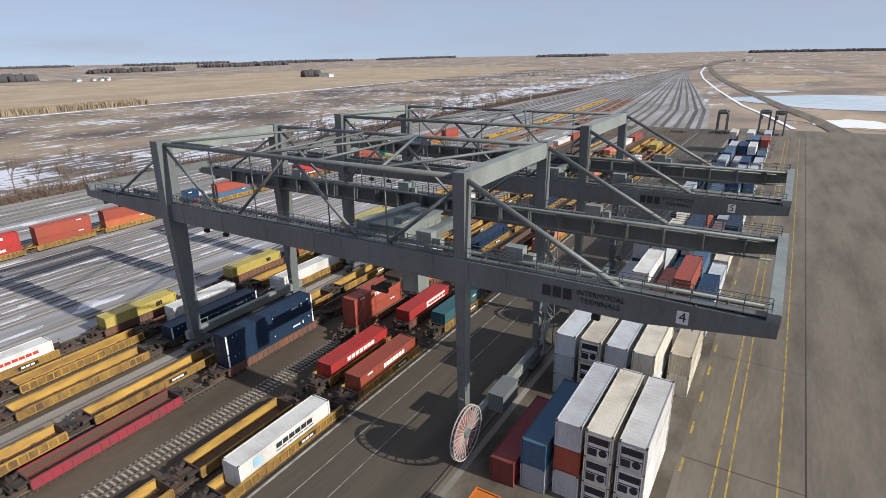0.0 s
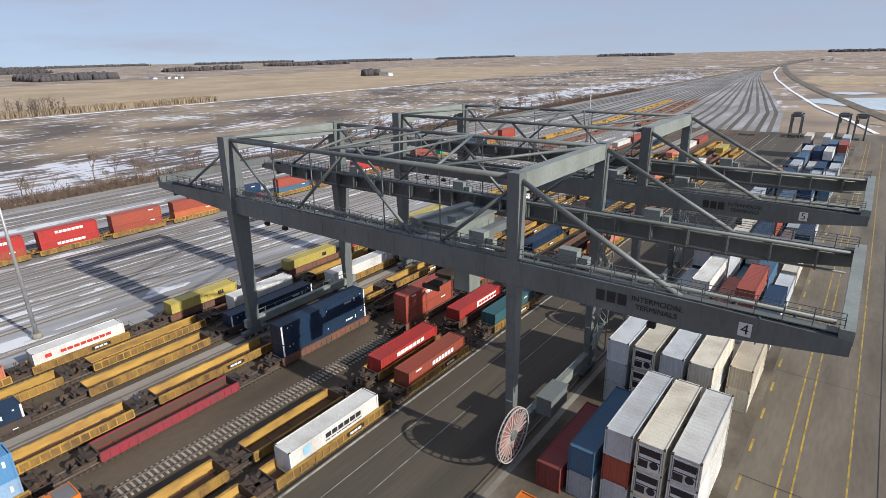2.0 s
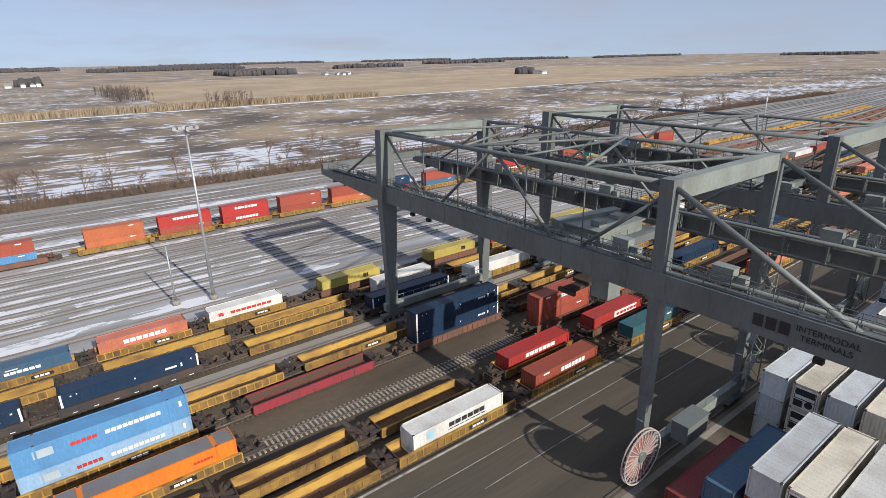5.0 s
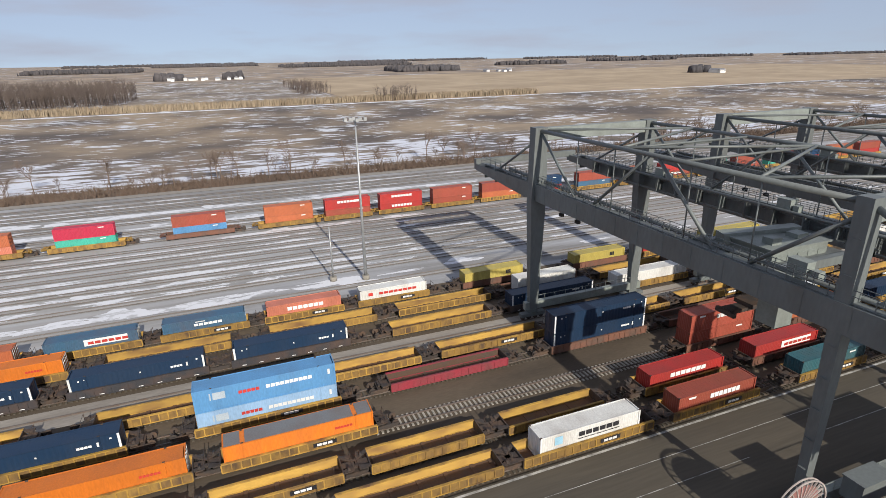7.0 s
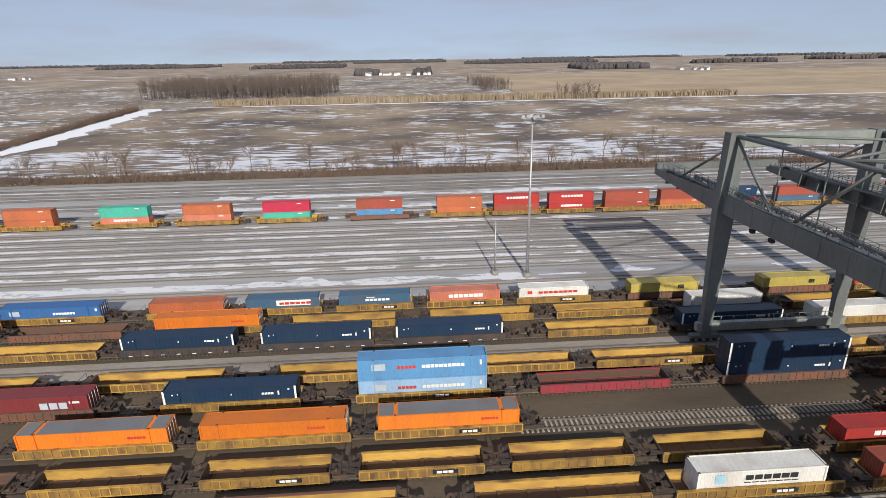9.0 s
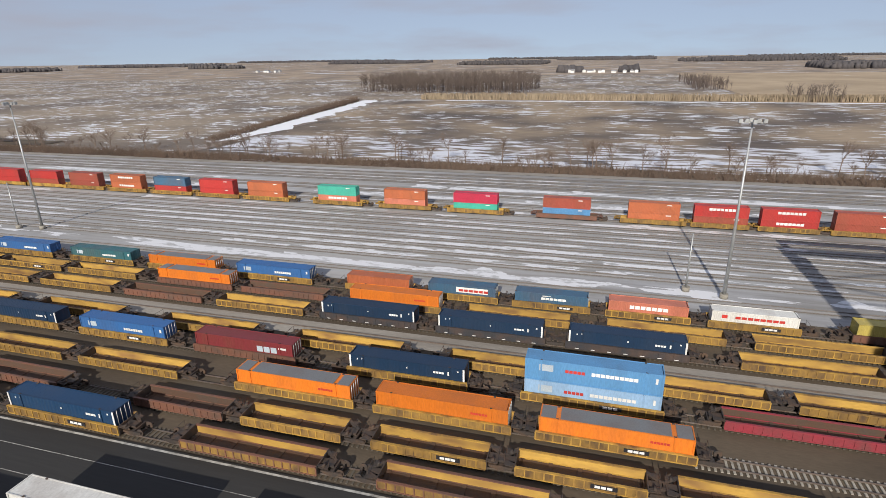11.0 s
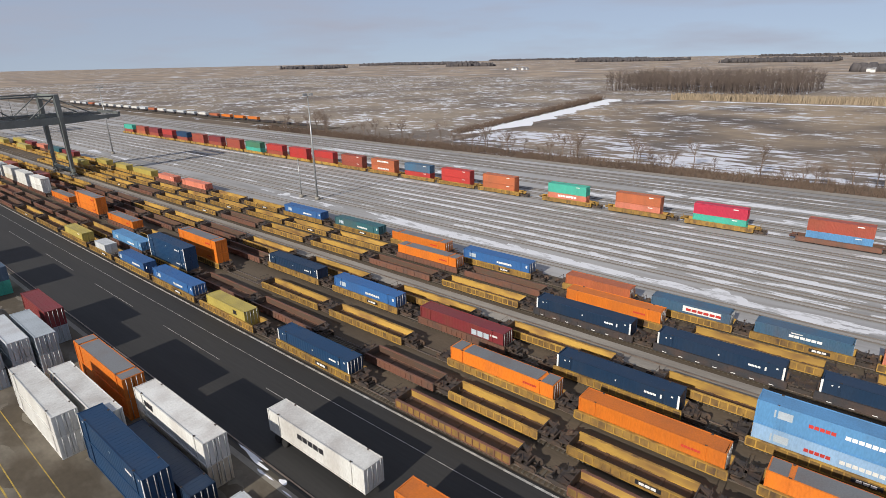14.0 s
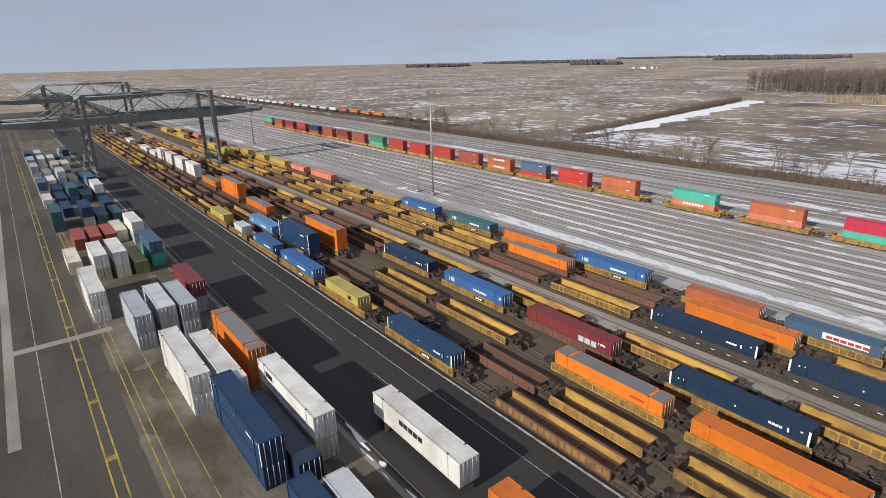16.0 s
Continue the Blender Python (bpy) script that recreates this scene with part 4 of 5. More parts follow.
# containers on road chassis beside the crane rail
def chassis(x, y, L=F):
    c = thing("road_chassis", pose(x, y, 0), "black steel road chassis with twin axles carrying a container", "chassis")
    def beams(bm):
        for s in (-0.45, 0.45):
            box(bm, s - 0.07, s + 0.07, -L / 2, L / 2, 0.95, 1.2)
        for yy in (-L / 2 + 0.2, 0, L / 2 - 0.2):
            box(bm, -1.2, 1.2, yy - 0.1, yy + 0.1, 1.0, 1.18)
        for s in (-0.6, 0.6):
            box(bm, s - 0.06, s + 0.06, L / 2 - 3.2, L / 2 - 3.0, 0, 1.0)
    part("frame", mesh(("chassis", L), gear, beams), c)
    for yy in (-L / 2 + 1.2, -L / 2 + 2.5):
        for s in (-0.95, 0.95):
            part("wheel", mesh("road_wheel", rubber, lambda bm: pipe(bm, (-0.27, 0, 0.5), (0.27, 0, 0.5), 0.5, 16)), c, at=pose(s, yy, 0))


for y, c, st in ((-42.2, "white", "swift"), (-21.9, "orange", "schneider")):
    chassis(-29.0, y)
    container(-29.0, y, 1.21, F, 2.9, c, st, where="locked on a road chassis")

def joined(name, items, palette, shape, label, category):
    """Things too far off to tell apart, as one mesh."""
    bm = bmesh.new()
    me = bpy.data.meshes.new(name)
    order = sorted({it[-1] for it in items})
    for c in order:
        me.materials.append(palette(c))
    for it in items:
        n = len(bm.faces)
        shape(bm, it)
        bm.faces.ensure_lookup_table()
        for f in bm.faces[n:]:
            f.material_index = order.index(it[-1])
    bmesh.ops.recalc_face_normals(bm, faces=bm.faces)
    bm.to_mesh(me)
    bm.free()
    tagged(new(name, me), label, category, kind="stuff")


def far_box(bm, it):
    x, y, z, L, h, c = it
    box(bm, x - W / 2 + 0.05, x + W / 2 - 0.05, y - L / 2 + 0.05, y + L / 2 - 0.05, z, z + h - 0.05)
    for sx in (-1, 1):
        box(bm, x + sx * W / 2 - 0.06, x + sx * W / 2 + 0.06, y - L / 2, y + L / 2, z + h - 0.12, z + h)
        for sy in (-1, 1):
            box(bm, x + sx * W / 2 - 0.07, x + sx * W / 2 + 0.07, y + sy * (L / 2 - 0.08) - 0.09, y + sy * (L / 2 - 0.08) + 0.09, z, z + h)


def far_car(bm, it):
    x, y, L, c = it
    for sx in (-1.42, 1.42):
        box(bm, x + sx - 0.06, x + sx + 0.06, y - L / 2, y + L / 2, 0.3, 1.4)
    for sy in (-1, 1):
        box(bm, x - 1.3, x + 1.3, y + sy * (L / 2 + 0.7) - 0.7, y + sy * (L / 2 + 0.7) + 0.7, 0.1, 1.2)
    box(bm, x - 1.3, x + 1.3, y - L / 2, y + L / 2, 0.2, 0.3)


joined("far_containers", FAR_BOXES, paint, far_box, "distant mixed containers on cars and in stacks", "containers")
joined("far_well_cars", FAR_CARS, CARS.get, far_car, "distant strings of weathered container well cars", "rail cars")

# ---- gantry cranes ----
XL, XR = -71.5, -25.0
TOP, G0, G1 = 31.2, 20.3, 22.8


def rail_run(bm, x0, x1, y, z, h=1.1, step=1.8):
    n = int((x1 - x0) / step)
    for i in range(n + 1):
        x = x0 + i * (x1 - x0) / n
        prism(bm, (x, y, z), (x, y, z + h), 0.06, 0.06, 0.06, 0.06)
    for q in (h, h * 0.55):
        prism(bm, (x0, y, z + q), (x1, y, z + q), 0.05, 0.05, 0.05, 0.05)


def girder(bm):
    """Box girder, its underside rising towards the tips."""
    xs = ((-92.5, 21.4, 22.4), (-74, G0, G1), (-8, G0, G1), (1.6, G0 + 1.1, G1 - 0.2))
    rings = []
    for x, a, b in xs:
        rings.append([bm.verts.new((x, s, z)) for s, z in ((-0.75, a), (0.75, a), (0.75, b), (-0.75, b))])
    for p, q in zip(rings, rings[1:]):
        for i in range(4):
            j = (i + 1) % 4
            bm.faces.new((p[i], p[j], q[j], q[i]))
    bm.faces.new(rings[0][::-1]), bm.faces.new(rings[-1])
    for x in range(-88, 0, 4):
        box(bm, x - 0.04, x + 0.04, -0.78, 0.78, G0 + 0.3, G1 + 0.02)


def leg_fill(sx):
    def fill(bm):
        rings = []
        for z, w, d in (((2.0, 0.9, 1.4), (G0, 1.4, 2.6), (TOP, 1.6, 2.0)) if sx < 0 else ((2.0, 0.8, 0.85), (G0, 1.15, 1.25), (TOP, 1.3, 1.35))):
            rings.append([bm.verts.new((a * w / 2, b * d / 2, z)) for a, b in ((-1, -1), (1, -1), (1, 1), (-1, 1))])
        for p, q in zip(rings, rings[1:]):
            for i in range(4):
                j = (i + 1) % 4
                bm.faces.new((p[i], p[j], q[j], q[i]))
        bm.faces.new(rings[0][::-1]), bm.faces.new(rings[-1])
        for z in range(4, 30, 3):
            box(bm, -0.3, 0.3, -1.0 if sx < 0 else -0.7, -0.3, z, z + 0.06)
    return fill


def text_on(parent, words, size, at, material, label):
    cu = bpy.data.curves.new("lettering", "FONT")
    cu.body, cu.size, cu.extrude, cu.align_x, cu.align_y = words, size, 0.01, "CENTER", "CENTER"
    cu.materials.append(material)
    ob = new("lettering", cu)
    ob.parent, ob.matrix_basis = parent, at
    ob["label"] = label


def crane(y0, y1, number):
    cr = thing("gantry_crane", pose(0, 0, 0), "grey-green steel wide-span gantry crane on rails over tracks", "crane", "gantry cranes")
    for s, y in ((-1, y0), (1, y1)):
        g = part("girder", mesh("girder", crane_paint, girder), cr, at=pose(0, y, 0))
        def walk_fill(bm):
            box(bm, -90, 1.0, 0, 0.9, G1 - 0.1, G1 - 0.02)
            rail_run(bm, -90, 1.0, 0.9, G1 - 0.02)
            rail_run(bm, -90, 1.0, 0.02, G1 - 0.02)
        part("walkway", mesh("walkway", crane_paint, walk_fill), g, "dark walkway with handrails", pose(0, -0.45, 0.13))
        def tubes(bm):
            for k, (dy, z) in enumerate(((0, G1 + 0.3), (0.55, G1 + 0.1), (1.1, G1 - 0.3), (0.3, G0 + 0.7))):
                pipe(bm, (-82, dy, z), (0.5, dy, z), 0.2 if k < 2 else 0.14, 8)
            for x in range(-82, 1, 4):
                box(bm, x - 0.08, x + 0.08, -0.1, 1.2, G0 + 0.6, G1 + 0.1)
        part("trolley_rail", mesh("tubes", crane_paint, tubes), g, "dark parallel rails and conduits", pose(0, -2.1 if s > 0 else 0.95, 0))
        for x in (XL, XR):
            leg = part("leg", mesh(("leg", x), crane_paint, leg_fill(-1 if x == XL else 1)), cr, at=pose(x, y, 0))
            def bog(bm):
                box(bm, -0.5, 0.5, -2.2, 2.2, 0.75, 1.3)
                box(bm, -0.4, 0.4, -0.8, 0.8, 1.2, 2.05)
            b = part("bogie", mesh("crane_bogie", crane_paint, bog), cr, at=pose(x, y, 0))
            for k in (-1.7, -0.6, 0.6, 1.7):
                part("wheel", mesh("crane_wheel", gear, lambda bm: pipe(bm, (-0.12, 0, 0.52), (0.12, 0, 0.52), 0.42, 16)), b, at=pose(0, k, 0))
        # truss above the girder: chord, hangers and diagonals
        def chord(bm):
            pipe(bm, (XL + 0.6, 0, TOP - 0.5), (XR - 0.6, 0, TOP - 0.5), 0.27, 10)
        part("top_chord", mesh("chord", crane_paint, chord), cr, at=pose(0, y, 0))
        for a, b in (((XL, 29.5), (-84, G1)), ((XL + 0.5, TOP - 0.6), (-61.5, G1)), ((-48, TOP - 0.5), (-57.5, G1)), ((-47, TOP - 0.5), (-38, G1)), ((XR - 0.6, 29.5), (-34, G1)), ((XR + 0.6, TOP - 0.8), (-9.5, G1 - 0.2))):
            big = a[0] == XR + 0.6
            part("brace", mesh(("brace", a), crane_paint, lambda bm: pipe(bm, (a[0], 0, a[1]), (b[0], 0, b[1]), 0.26 if big else 0.2, 8)), cr, at=pose(0, y, 0))
        for x in (-61.5, -54, -42, -34):
            part("hanger", mesh(("hanger", x), crane_paint, lambda bm: pipe(bm, (x, 0, G1), (x, 0, TOP - 0.5), 0.08, 6)), cr, at=pose(0, y, 0))
    for x in (XL, XR):
        ym, half = (y0 + y1) / 2, (y1 - y0) / 2
        def top_beam(bm):
            box(bm, -0.6, 0.6, -half, half, TOP - 1.9, TOP - 0.1)
        part("portal_beam", mesh(("portal", half), crane_light, top_beam), cr, "pale grey-green portal beam", pose(x, ym, 0))
        def sill_beam(bm):
            box(bm, -0.42, 0.42, -half - 1.5, half + 1.5, 1.95, 3.2)
            rail_run_y(bm, 0.4, -half, half, 3.2)
        part("sill_beam", mesh(("sillbeam", half), crane_light, sill_beam), cr, "", pose(x, ym, 0))
    # plan bracing between the two top chords
    xs = [XL + 9.3 * i for i in range(6)]
    for i in range(5):
        a, b = (y0, y1) if i % 2 == 0 else (y1, y0)
        def diag(bm):
            pipe(bm, (xs[i], a, TOP - 0.4), (xs[i + 1], b, TOP - 0.4), 0.17, 8)
        part("plan_brace", mesh(("plan", i, y0), crane_paint, diag), cr)
    for x in (xs[2], xs[3]):
        part("plan_strut", mesh(("strut", x, y0), crane_paint, lambda bm: pipe(bm, (x, y0, TOP - 0.5), (x, y1, TOP - 0.5), 0.15, 8)), cr)
    for x in (1.2, -92.2):
        part("end_tie", mesh(("tie", x, y0), crane_light if x > 0 else crane_paint, lambda bm: box(bm, x - 0.45, x + 0.45, y0 - 0.7, y1 + 0.7, 22.2, 23.3)), cr, "pale end tie between girders")
    # trolley with its machinery house
    tx, ty = -38.8, (y0 + y1) / 2
    tr = part("trolley", mesh("trolley_frame", crane_paint, lambda bm: (box(bm, -5, 5, -8.8, -7.6, 23.1, 23.7), box(bm, -5, 5, 7.6, 8.8, 23.1, 23.7), box(bm, -5, -4.2, -8, 8, 23.1, 24.0), box(bm, 4.2, 5, -8, 8, 23.1, 24.0), box(bm, -4.4, 4.4, -6, 6, 23.2, 23.4),
              rail_run(bm, -5, 5, -8.7, 23.7), rail_run(bm, -5, 5, 8.7, 23.7))), cr, "", pose(tx, ty, -2.3))
    def house(bm):
        box(bm, -2.6, 2.6, -4.0, 4.0, 22.4, 24.6)
        prism(bm, (0, -4.3, 24.7), (0, 4.3, 24.7), 5.6, 0.2, 5.6, 0.2)
        prism(bm, (-3.4, -4.6, 24.4), (-1.0, 4.0, 25.0), 1.6, 1.3, 1.3, 0.9)
        for k in range(5):
            box(bm, 2.6, 2.66, -3.4 + 1.5 * k, -2.4 + 1.5 * k, 23.0, 24.0)
        box(bm, 0.4, 1.6, -3.0, -1.6, 24.8, 25.5)
        box(bm, -0.2, 1.2, 1.2, 2.8, 24.8, 25.3)
    part("machinery_house", mesh("house", crane_light, house), tr, "pale green-grey machinery house")
    def cab(bm):
        box(bm, 3.8, 6.0, -6.5, -4.3, 18.2, 20.6)
        box(bm, 4.2, 5.6, -6.2, -4.6, 20.6, 23.3)
    part("operator_cab", mesh("cab", crane_light, cab), tr)
    def ropes(bm):
        for a in (-2.5, 2.5):
            for b in (-3.5, 3.5):
                pipe(bm, (a, b, 18.0), (a, b, 23.2), 0.04, 4)
    part("hoist_rope", mesh("ropes", rubber, ropes), tr)
    def spreader(bm):
        box(bm, -0.7, 0.7, -6, 6, 17.2, 17.6)
        for b in (-6, 6):
            box(bm, -1.2, 1.2, b - 0.2, b + 0.2, 17.0, 17.5)
        box(bm, -1.2, 1.2, -3.6, 3.6, 17.6, 18.05)
    part("spreader", mesh("spreader", gear, spreader), tr, "dark container spreader")
    # cable reel on the leg beside the storage strip
    hub = part("cable_reel", mesh("reel_hub", crane_paint, lambda bm: (pipe(bm, (0, 0.0, 0), (0, -0.55, 0), 0.55, 16), box(bm, -0.2, 0.2, 0.0, 1.0, -0.2, 0.2))), cr, "red and white spoked cable reel", pose(XR + 1.1, y0 - 2.0, 4.3, 0, 0, 90))
    def spokes(bm):
        n = 26
        for i in range(n):
            a = math.tau * i / n
            prism(bm, (0.5 * math.cos(a), -0.3, 0.5 * math.sin(a)), (2.85 * math.cos(a), -0.3, 2.85 * math.sin(a)), 0.1, 0.08, 0.13, 0.08)
        for i in range(40):
            a, b = math.tau * i / 40, math.tau * (i + 1) / 40
            for y in (-0.12, -0.48):
                prism(bm, (2.9 * math.cos(a), y, 2.9 * math.sin(a)), (2.9 * math.cos(b), y, 2.9 * math.sin(b)), 0.1, 0.12, 0.1, 0.12)
    part("spoke_disc", mesh("spokes", spoke_paint, spokes), hub, "white steel spokes")
    part("wound_cable", mesh("wound", reel_red, lambda bm: pipe(bm, (0, -0.22, 0), (0, -0.27, 0), 2.3, 32)), hub, "dull red cable winding")
    # electrical house and stair at the sill
    part("electric_house", mesh("ehouse", crane_paint, lambda bm: (box(bm, -0.9, 0.9, 4, 8, 3.3, 5.4), box(bm, -1.0, 1.0, 3.9, 8.1, 5.4, 5.5))), cr, "", pose(XR + 1.8, y0, 0))
    def stair(bm):
        for k in range(8):
            z = 3.2 + 2.1 * k
            a, b = (-1.2, 1.2) if k % 2 else (1.2, -1.2)
            prism(bm, (0.9, a, z), (0.9, b, z + 2.1), 0.7, 0.12, 0.7, 0.12)
            prism(bm, (0.55, a, z + 1.0), (0.55, b, z + 3.1), 0.05, 0.05, 0.05, 0.05)
            prism(bm, (1.25, a, z + 1.0), (1.25, b, z + 3.1), 0.05, 0.05, 0.05, 0.05)
            box(bm, 0.5, 1.3, b - 0.5, b + 0.5, z + 2.05, z + 2.12)
        for a in (-1.7, 1.7):
            prism(bm, (1.3, a, 3.0), (1.3, a, G0 + 0.2), 0.12, 0.12, 0.12, 0.12)
    part("stair_tower", mesh("stair", crane_light, stair), cr, "pale zigzag stair beside the leg", pose(XR + 0.4, y1, 0))
    for x, yy in ((-30, y0), (-20, y0), (-45, y1), (-18, y1), (-66, y1)):
        part("cabinet", mesh("cabinet", crane_light, lambda bm: (box(bm, -0.9, 0.9, -0.5, 0.5, 0, 1.5), box(bm, 1.2, 1.9, -0.4, 0.4, 0, 1.0), box(bm, -0.95, 0.95, -0.55, 0.55, 1.5, 1.56))), cr, "pale electrical cabinet", pose(x, yy + (1.3 if yy == y0 else -1.3), G1 + 0.05))
    # hanging floodlights
    for x in (-66, -62, -12):
        part("floodlight", mesh("flood", rubber, lambda bm: (box(bm, -0.35, 0.35, -0.25, 0.25, -1.4, -0.9), pipe(bm, (0, 0, -0.9), (0, 0, 0.3), 0.04, 5))), cr, "dark floodlight", pose(x, y0 + 1.0, G0))
    # number sign and lettering on the girder
    plate = part("number_plate", mesh("number_plate", mark_white, lambda bm: box(bm, -0.45, 0.45, -0.03, 0, -0.55, 0.55)), cr, "white plate with a black number", pose(-4.8, y0 - 0.8, 21.6))
    text_on(plate, number, 1.15, pose(0, -0.05, 0, 90, 0, 0), mark_black, "black number " + number)
    part("owner_mark", mesh("owner", mark_black, lambda bm: [box(bm, -1.4 + 0.95 * i, -0.65 + 0.95 * i, -0.02, 0, -0.5, 0.5) for i in range(3)]), cr, "black letter blocks", pose(-15.0, y0 - 0.8, 21.6))
    text_on(cr, "INTERMODAL", 0.66, pose(-11.3, y0 - 0.81, 21.95, 90, 0, 0), mark_black, "black word on the girder")
    text_on(cr, "TERMINALS", 0.66, pose(-11.3, y0 - 0.81, 21.25, 90, 0, 0), mark_black, "black word on the girder")
    return cr


def rail_run_y(bm, x, y0, y1, z, h=1.1, step=2.0):
    n = int((y1 - y0) / step)
    for i in range(n + 1):
        y = y0 + i * (y1 - y0) / n
        prism(bm, (x, y, z), (x, y, z + h), 0.05, 0.05, 0.05, 0.05)
    prism(bm, (x, y0, z + h), (x, y1, z + h), 0.05, 0.05, 0.05, 0.05)


crane(43.5, 63.6, "4")
crane(79.6, 100.4, "5")
crane(-270.5, -250.0, "3")
crane(-455, -434, "2")

# ---- light masts ----
def mast(x, y, h, heads):
    m = thing("light_mast", pose(x, y, 0), "tall grey steel light mast on a concrete foot" if heads else "short grey steel pole on a concrete foot", "light mast", "light masts in the snowy yard")
    part("pole", mesh(("pole", h), galv, lambda bm: pipe(bm, (0, 0, 0.5), (0, 0, h), 0.34 if heads else 0.2, 12, 0.13)), m)
    part("footing", mesh("footing", concrete, lambda bm: pipe(bm, (0, 0, -0.2), (0, 0, 0.7), 0.7, 16)), m, "concrete footing")
    if heads:
        part("crossarm", mesh("crossarm", galv, lambda bm: (box(bm, -1.4, 1.4, -0.08, 0.08, -0.1, 0.1), box(bm, -0.08, 0.08, -1.8, 1.8, -0.1, 0.1))), m, at=pose(0, 0, h))
        for a, b in ((-1.4, 0), (1.4, 0), (0, -1.8), (0, 1.8), (0, -0.9), (0, 0.9)):
            part("lamp_head", mesh("lamp_head", galv, lambda bm: box(bm, -0.32, 0.32, -0.28, 0.28, -0.1, 0.5)), m, "pale lamp head", pose(a, b, h + 0.1))


mast(-100.2, 22.7, 30.5, True)
mast(-102.0, 16.6, 10.9, False)
mast(-104.5, -140.0, 31.5, True)
mast(-103.6, -147.0, 12.0, False)
mast(-108, 255, 30.5, True)
mast(-104.5, -300.0, 31.0, True)

# ---- straddle carriers standing far up the pavement ----
for x, y in ((-29.5, 316), (-11.2, 322), (-4.6, 320)):
    st = thing("straddle_carrier", pose(x, y, 0), "dark steel straddle carrier parked on the pavement", "straddle carrier", "parked straddle carriers")
    st.scale = (0.95, 0.8, 0.78)
    for a in (-2.2, 2.2):
        for b in (-4, 4):
            part("leg", mesh("straddle_leg", crane_paint, lambda bm: prism(bm, (0, 0, 0.9), (0, 0, 13.5), 0.7, 0.7, 0.6, 0.6)), st, at=pose(a, b, 0))
            part("wheel", mesh("straddle_wheel", rubber, lambda bm: pipe(bm, (-0.3, 0, 0.75), (0.3, 0, 0.75), 0.75, 16)), st, at=pose(a, b, 0))
        part("side_beam", mesh("straddle_beam", crane_paint, lambda bm: box(bm, -0.4, 0.4, -5, 5, 1.4, 2.2)), st, at=pose(a, 0, 0))
        part("upper_beam", mesh("straddle_upper", crane_paint, lambda bm: box(bm, -0.3, 0.3, -5, 5, 12.6, 13.5)), st, at=pose(a, 0, 0))
    part("top_frame", mesh("straddle_top", crane_paint, lambda bm: (box(bm, -2.6, 2.6, -4.5, -3.5, 13.2, 14.2), box(bm, -2.6, 2.6, 3.5, 4.5, 13.2, 14.2), box(bm, -1.6, 1.6, -3.5, 3.5, 12.4, 15.2), box(bm, -2.4, -1.0, -5.2, -3.6, 9.5, 12.0))), st)

# ---- bare trees, brush and woods ----
def bare_tree(bm, x, y, h, r, z=-0.6, depth=3, trunk=False):
    def grow(p, d, length, rad, n):
        q = p + d * length
        if (n == depth) == trunk:
            pipe(bm, p, q, rad, 6 if trunk else 3, rad * 0.6)
        if n == 0 or trunk:
            return
        for k in range(r.choice((4, 4, 5))):
            a = r.uniform(0, math.tau)
            s = r.uniform(0.45, 1.0)
            e = (d + Vector((math.cos(a) * s, math.sin(a) * s, 0.25))).normalized()
            grow(p + d * length * r.uniform(0.55, 1.0), e, length * r.uniform(0.5, 0.75), rad * 0.55, n - 1)
    grow(Vector((x, y, z)), Vector((r.uniform(-0.06, 0.06), r.uniform(-0.06, 0.06), 1)), h * 0.4, h * 0.014, depth)


def twig(bm, x, y, h, r, z=-0.5):
    for k in range(r.choice((3, 4, 5))):
        a, s = r.uniform(0, math.tau), r.uniform(0.1, 0.55)
        pipe(bm, (x, y, z), (x + math.cos(a) * s * h, y + math.sin(a) * s * h, z + h * r.uniform(0.6, 1)), 0.06, 3, 0.02)


tr_r = random.Random(21)
for k in range(7):
    key = ("tree", k)
    mesh(key, bark, lambda bm: bare_tree(bm, 0, 0, 10, random.Random(40 + k), 0, 4))
    mesh(("trunk", k), bark, lambda bm: bare_tree(bm, 0, 0, 10, random.Random(40 + k), 0, 4, True))
for k in range(190):
    y = tr_r.uniform(-310, 460)
    s = tr_r.uniform(0.55, 1.0) if tr_r.random() < 0.55 else tr_r.uniform(1.0, 1.6)
    t = thing("bare_tree", pose(tr_r.uniform(-226, -205), y, -0.6, 0, 0, tr_r.uniform(0, 360)), "leafless winter tree in the brush beside a snowy field", "tree", "bare trees along the yard")
    k = tr_r.randrange(7)
    t.scale = (s, s, s)
    part("trunk", mesh(("trunk", k), bark, None), t)
    part("crown", mesh(("tree", k), bark, None), t, "bare spreading branches")


def brush(bm):
    r = random.Random(5)
    for k in range(19000):
        twig(bm, r.uniform(-216, -202), r.uniform(-330, 620), r.uniform(0.6, 2.4) if r.random() < 0.88 else r.uniform(2, 4.5), r)
    for k in range(3000):
        u = r.random()
        twig(bm, -258 - 268 * u + r.uniform(-6, 6), -204 - 36 * u + r.uniform(-5, 4), r.uniform(1.0, 3 + 6 * u * r.random()), r)


tagged(new("brush", mesh("brush_mesh", dry_twigs, brush)), "dense leafless brush along the yard edge", "brush", kind="stuff")


def tall_grass(bm):
    r = random.Random(6)
    for k in range(8500):
        x, y, h = r.uniform(-570, -545), r.uniform(-180, 330), r.uniform(2.0, 5.0)
        w = r.uniform(0.3, 0.7)
        pipe(bm, (x, y, -0.7), (x + r.uniform(-0.6, 0.6), y + r.uniform(-0.6, 0.6), h), w, 3, w * 0.5)


tagged(new("tall_grass", mesh("grass_mesh", dry_grass, tall_grass)), "tan tall dry grass belt behind the snowy field", "grass", kind="stuff")


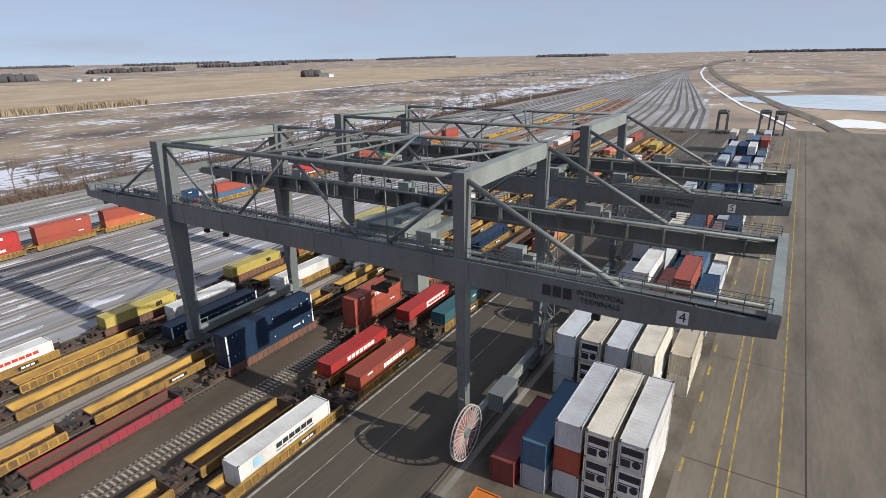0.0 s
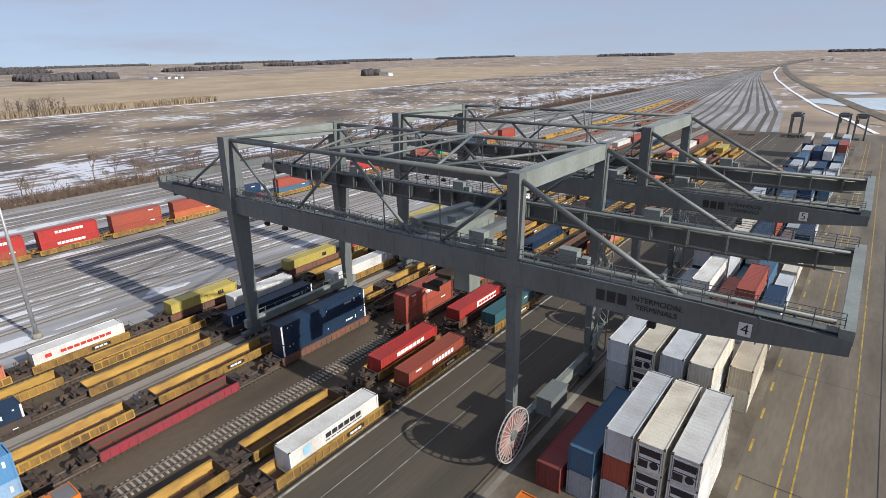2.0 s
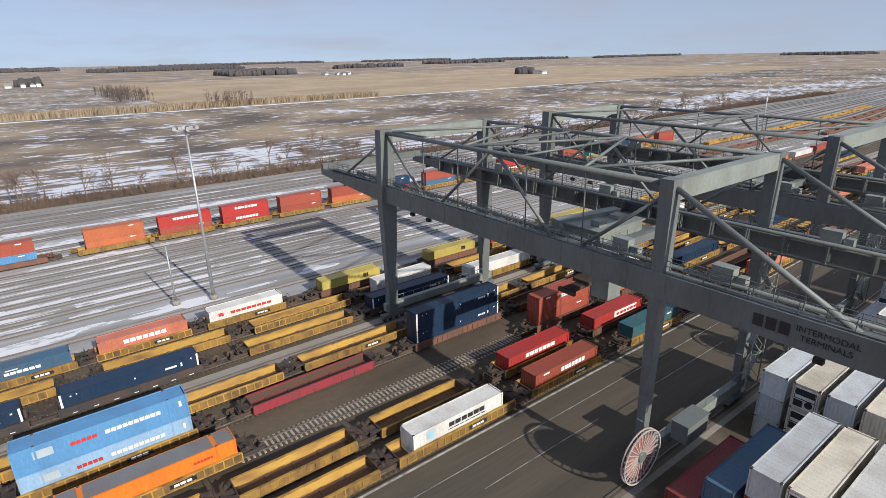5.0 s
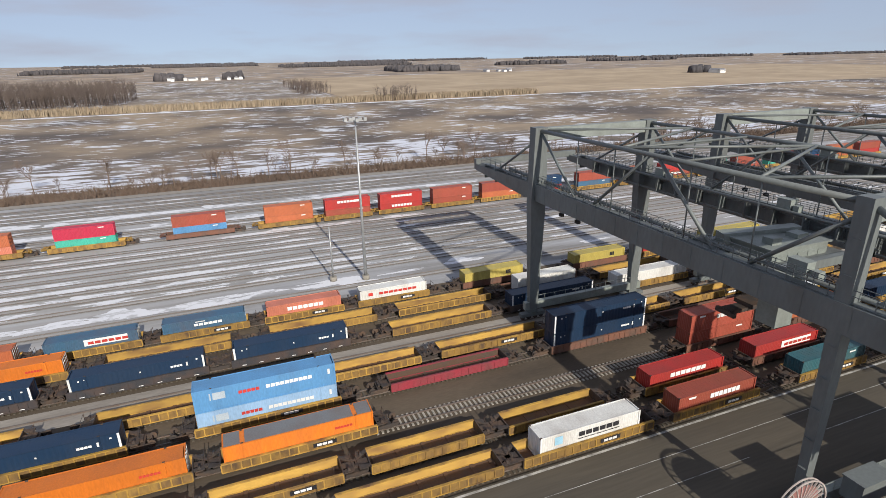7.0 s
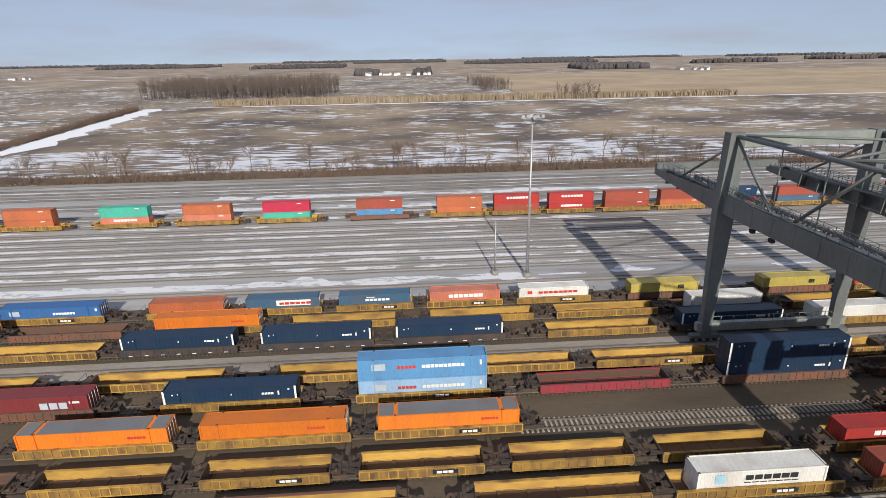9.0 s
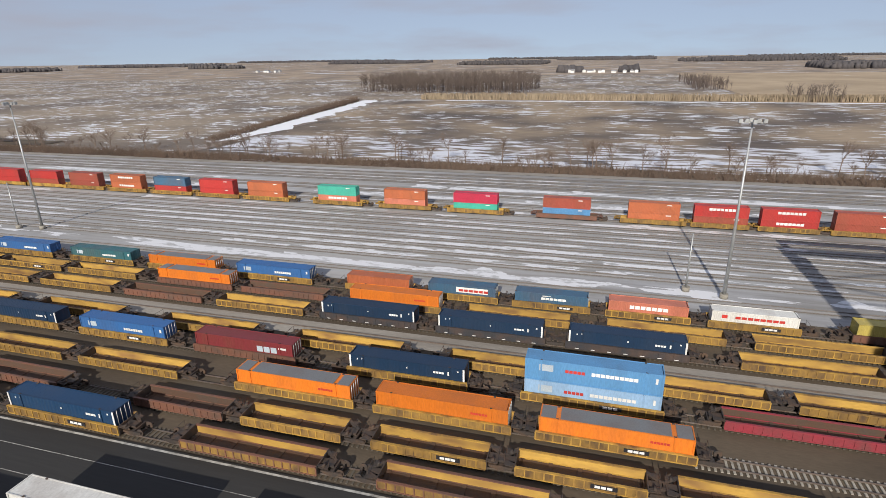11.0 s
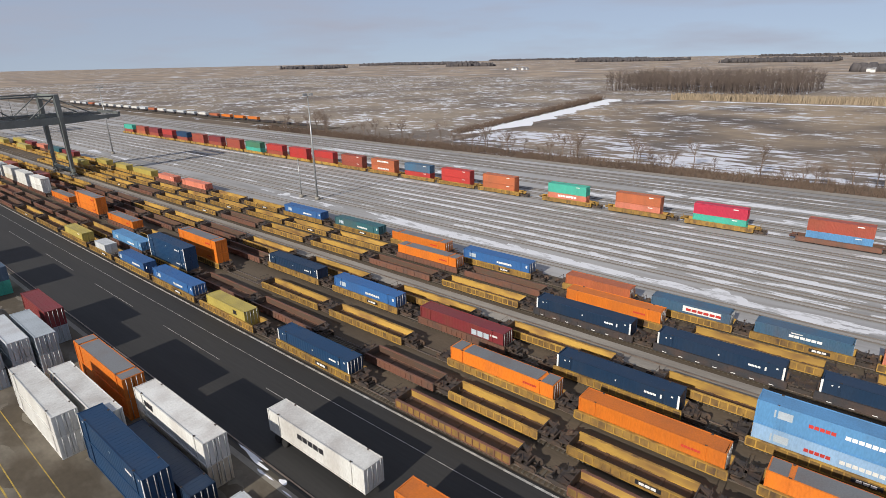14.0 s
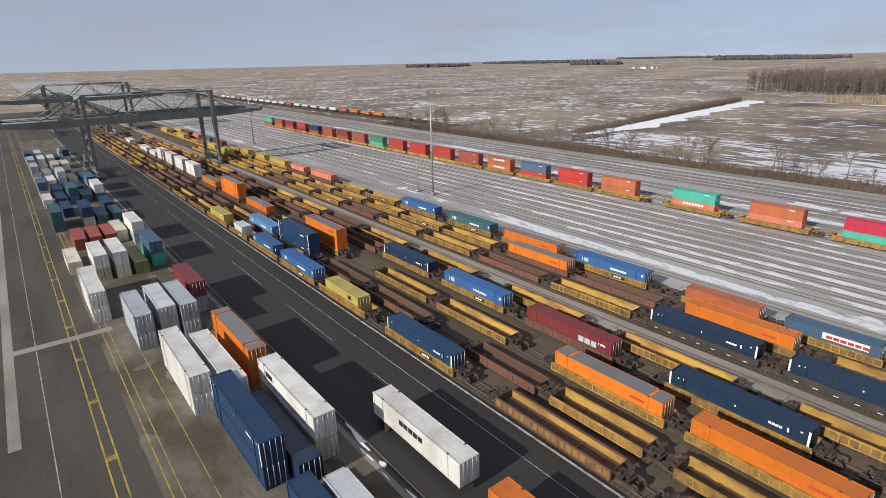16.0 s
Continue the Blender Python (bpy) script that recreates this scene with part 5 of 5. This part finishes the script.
def wood(x0, x1, y0, y1, n, h0, h1, seed, near):
    def fill(bm):
        r = random.Random(seed)
        for k in range(n):
            x, y, h = r.uniform(x0, x1), r.uniform(y0, y1), r.uniform(h0, h1)
            if near:
                pipe(bm, (x, y, -0.7), (x, y, h), 0.3, 3, 0.08)
                for q in range(14):
                    a, z = r.uniform(0, math.tau), h * r.uniform(0.3, 0.85)
                    e = h * r.uniform(0.12, 0.25)
                    pipe(bm, (x, y, z), (x + math.cos(a) * e, y + math.sin(a) * e, z + e * r.uniform(0.5, 1.4)), 0.16, 3, 0.05)
            else:
                w = h * r.uniform(0.3, 0.65)
                pipe(bm, (x, y, -0.7), (x + r.uniform(-2, 2), y + r.uniform(-2, 2), h * r.uniform(0.6, 1.0)), w, 6, w * 0.6)
    return fill


for k, (x0, x1, y0, y1, n, h0, h1, near) in enumerate(((-760, -640, -290, -85, 900, 14, 24, True), (-900, -700, 95, 135, 150, 8, 14, True), (-560, -540, 150, 190, 30, 9, 15, True))):
    tagged(new("bare_wood", mesh(("wood", k), wood_bark, wood(x0, x1, y0, y1, n, h0, h1, 30 + k, near))), "grey-brown leafless wood between winter fields", "wood", kind="stuff")
for k, (x0, x1, y0, y1, n) in enumerate(((-1360, -1335, -110, -60, 60), (-1350, -1330, 20, 60, 30), (-880, -865, 870, 900, 16), (-1660, -1480, 470, 640, 420), (-2900, -2600, 300, 900, 500), (-3300, -2900, -1500, -1000, 500), (-2400, -2200, 1700, 2100, 400), (-3000, -2700, 2500, 3200, 500), (-2600, -2300, -600, -250, 350), (-2900, -2500, -2800, -2100, 500), (-1500, -1100, 3600, 3900, 400), (-300, 900, 4200, 4500, 700), (-1900, -1700, -2500, -2200, 300), (-4300, -4200, -3000, -1600, 500), (-4500, -4400, -900, 300, 500), (-4400, -4300, 900, 2100, 500), (-3900, -3800, 2200, 3000, 400), (-2600, -2500, 3300, 4300, 400), (-3600, -3500, -300, 250, 250), (-3400, -3350, 500, 1000, 250), (-2100, -2050, -1700, -1450, 120), (-2000, -1950, 1000, 1300, 140))):
    tagged(new("distant_wood", mesh(("farwood", k), dark_wood, wood(x0, x1, y0, y1, int(n * 1.5), 9, 17, 60 + k, False))), "dark distant wood on the flat horizon", "wood", kind="stuff")


def farm(x, y, n, seed):
    r = random.Random(seed)
    for k in range(n):
        b = thing("farm_building", pose(x + r.uniform(-30, 30), y + k * 14 + r.uniform(-12, 12), -0.7, 0, 0, r.choice((0, 90))), "white farm building with a grey pitched roof", "building", "farm buildings")
        L, w, h = r.choice((10, 14, 22)), r.choice((7, 9)), r.choice((3.5, 5))
        part("wall", mesh(("barn", L, w, h), wall_white, lambda bm: box(bm, -w / 2, w / 2, -L / 2, L / 2, 0, h)), b)
        def roof(bm):
            v = [bm.verts.new(p) for p in ((-w / 2 - 0.4, -L / 2 - 0.4, h), (w / 2 + 0.4, -L / 2 - 0.4, h), (0, -L / 2 - 0.4, h + w * 0.35), (-w / 2 - 0.4, L / 2 + 0.4, h), (w / 2 + 0.4, L / 2 + 0.4, h), (0, L / 2 + 0.4, h + w * 0.35))]
            for f in ((0, 1, 2), (3, 5, 4), (0, 2, 5, 3), (1, 4, 5, 2), (0, 3, 4, 1)):
                bm.faces.new([v[i] for i in f])
        part("roof", mesh(("barnroof", L, w, h), roof_grey, roof), b)


farm(-1310, -90, 11, 1)
farm(-850, 880, 4, 2)
farm(-1300, 640, 5, 3)
farm(-1500, -1000, 6, 4)
farm(-150, 1900, 5, 5)
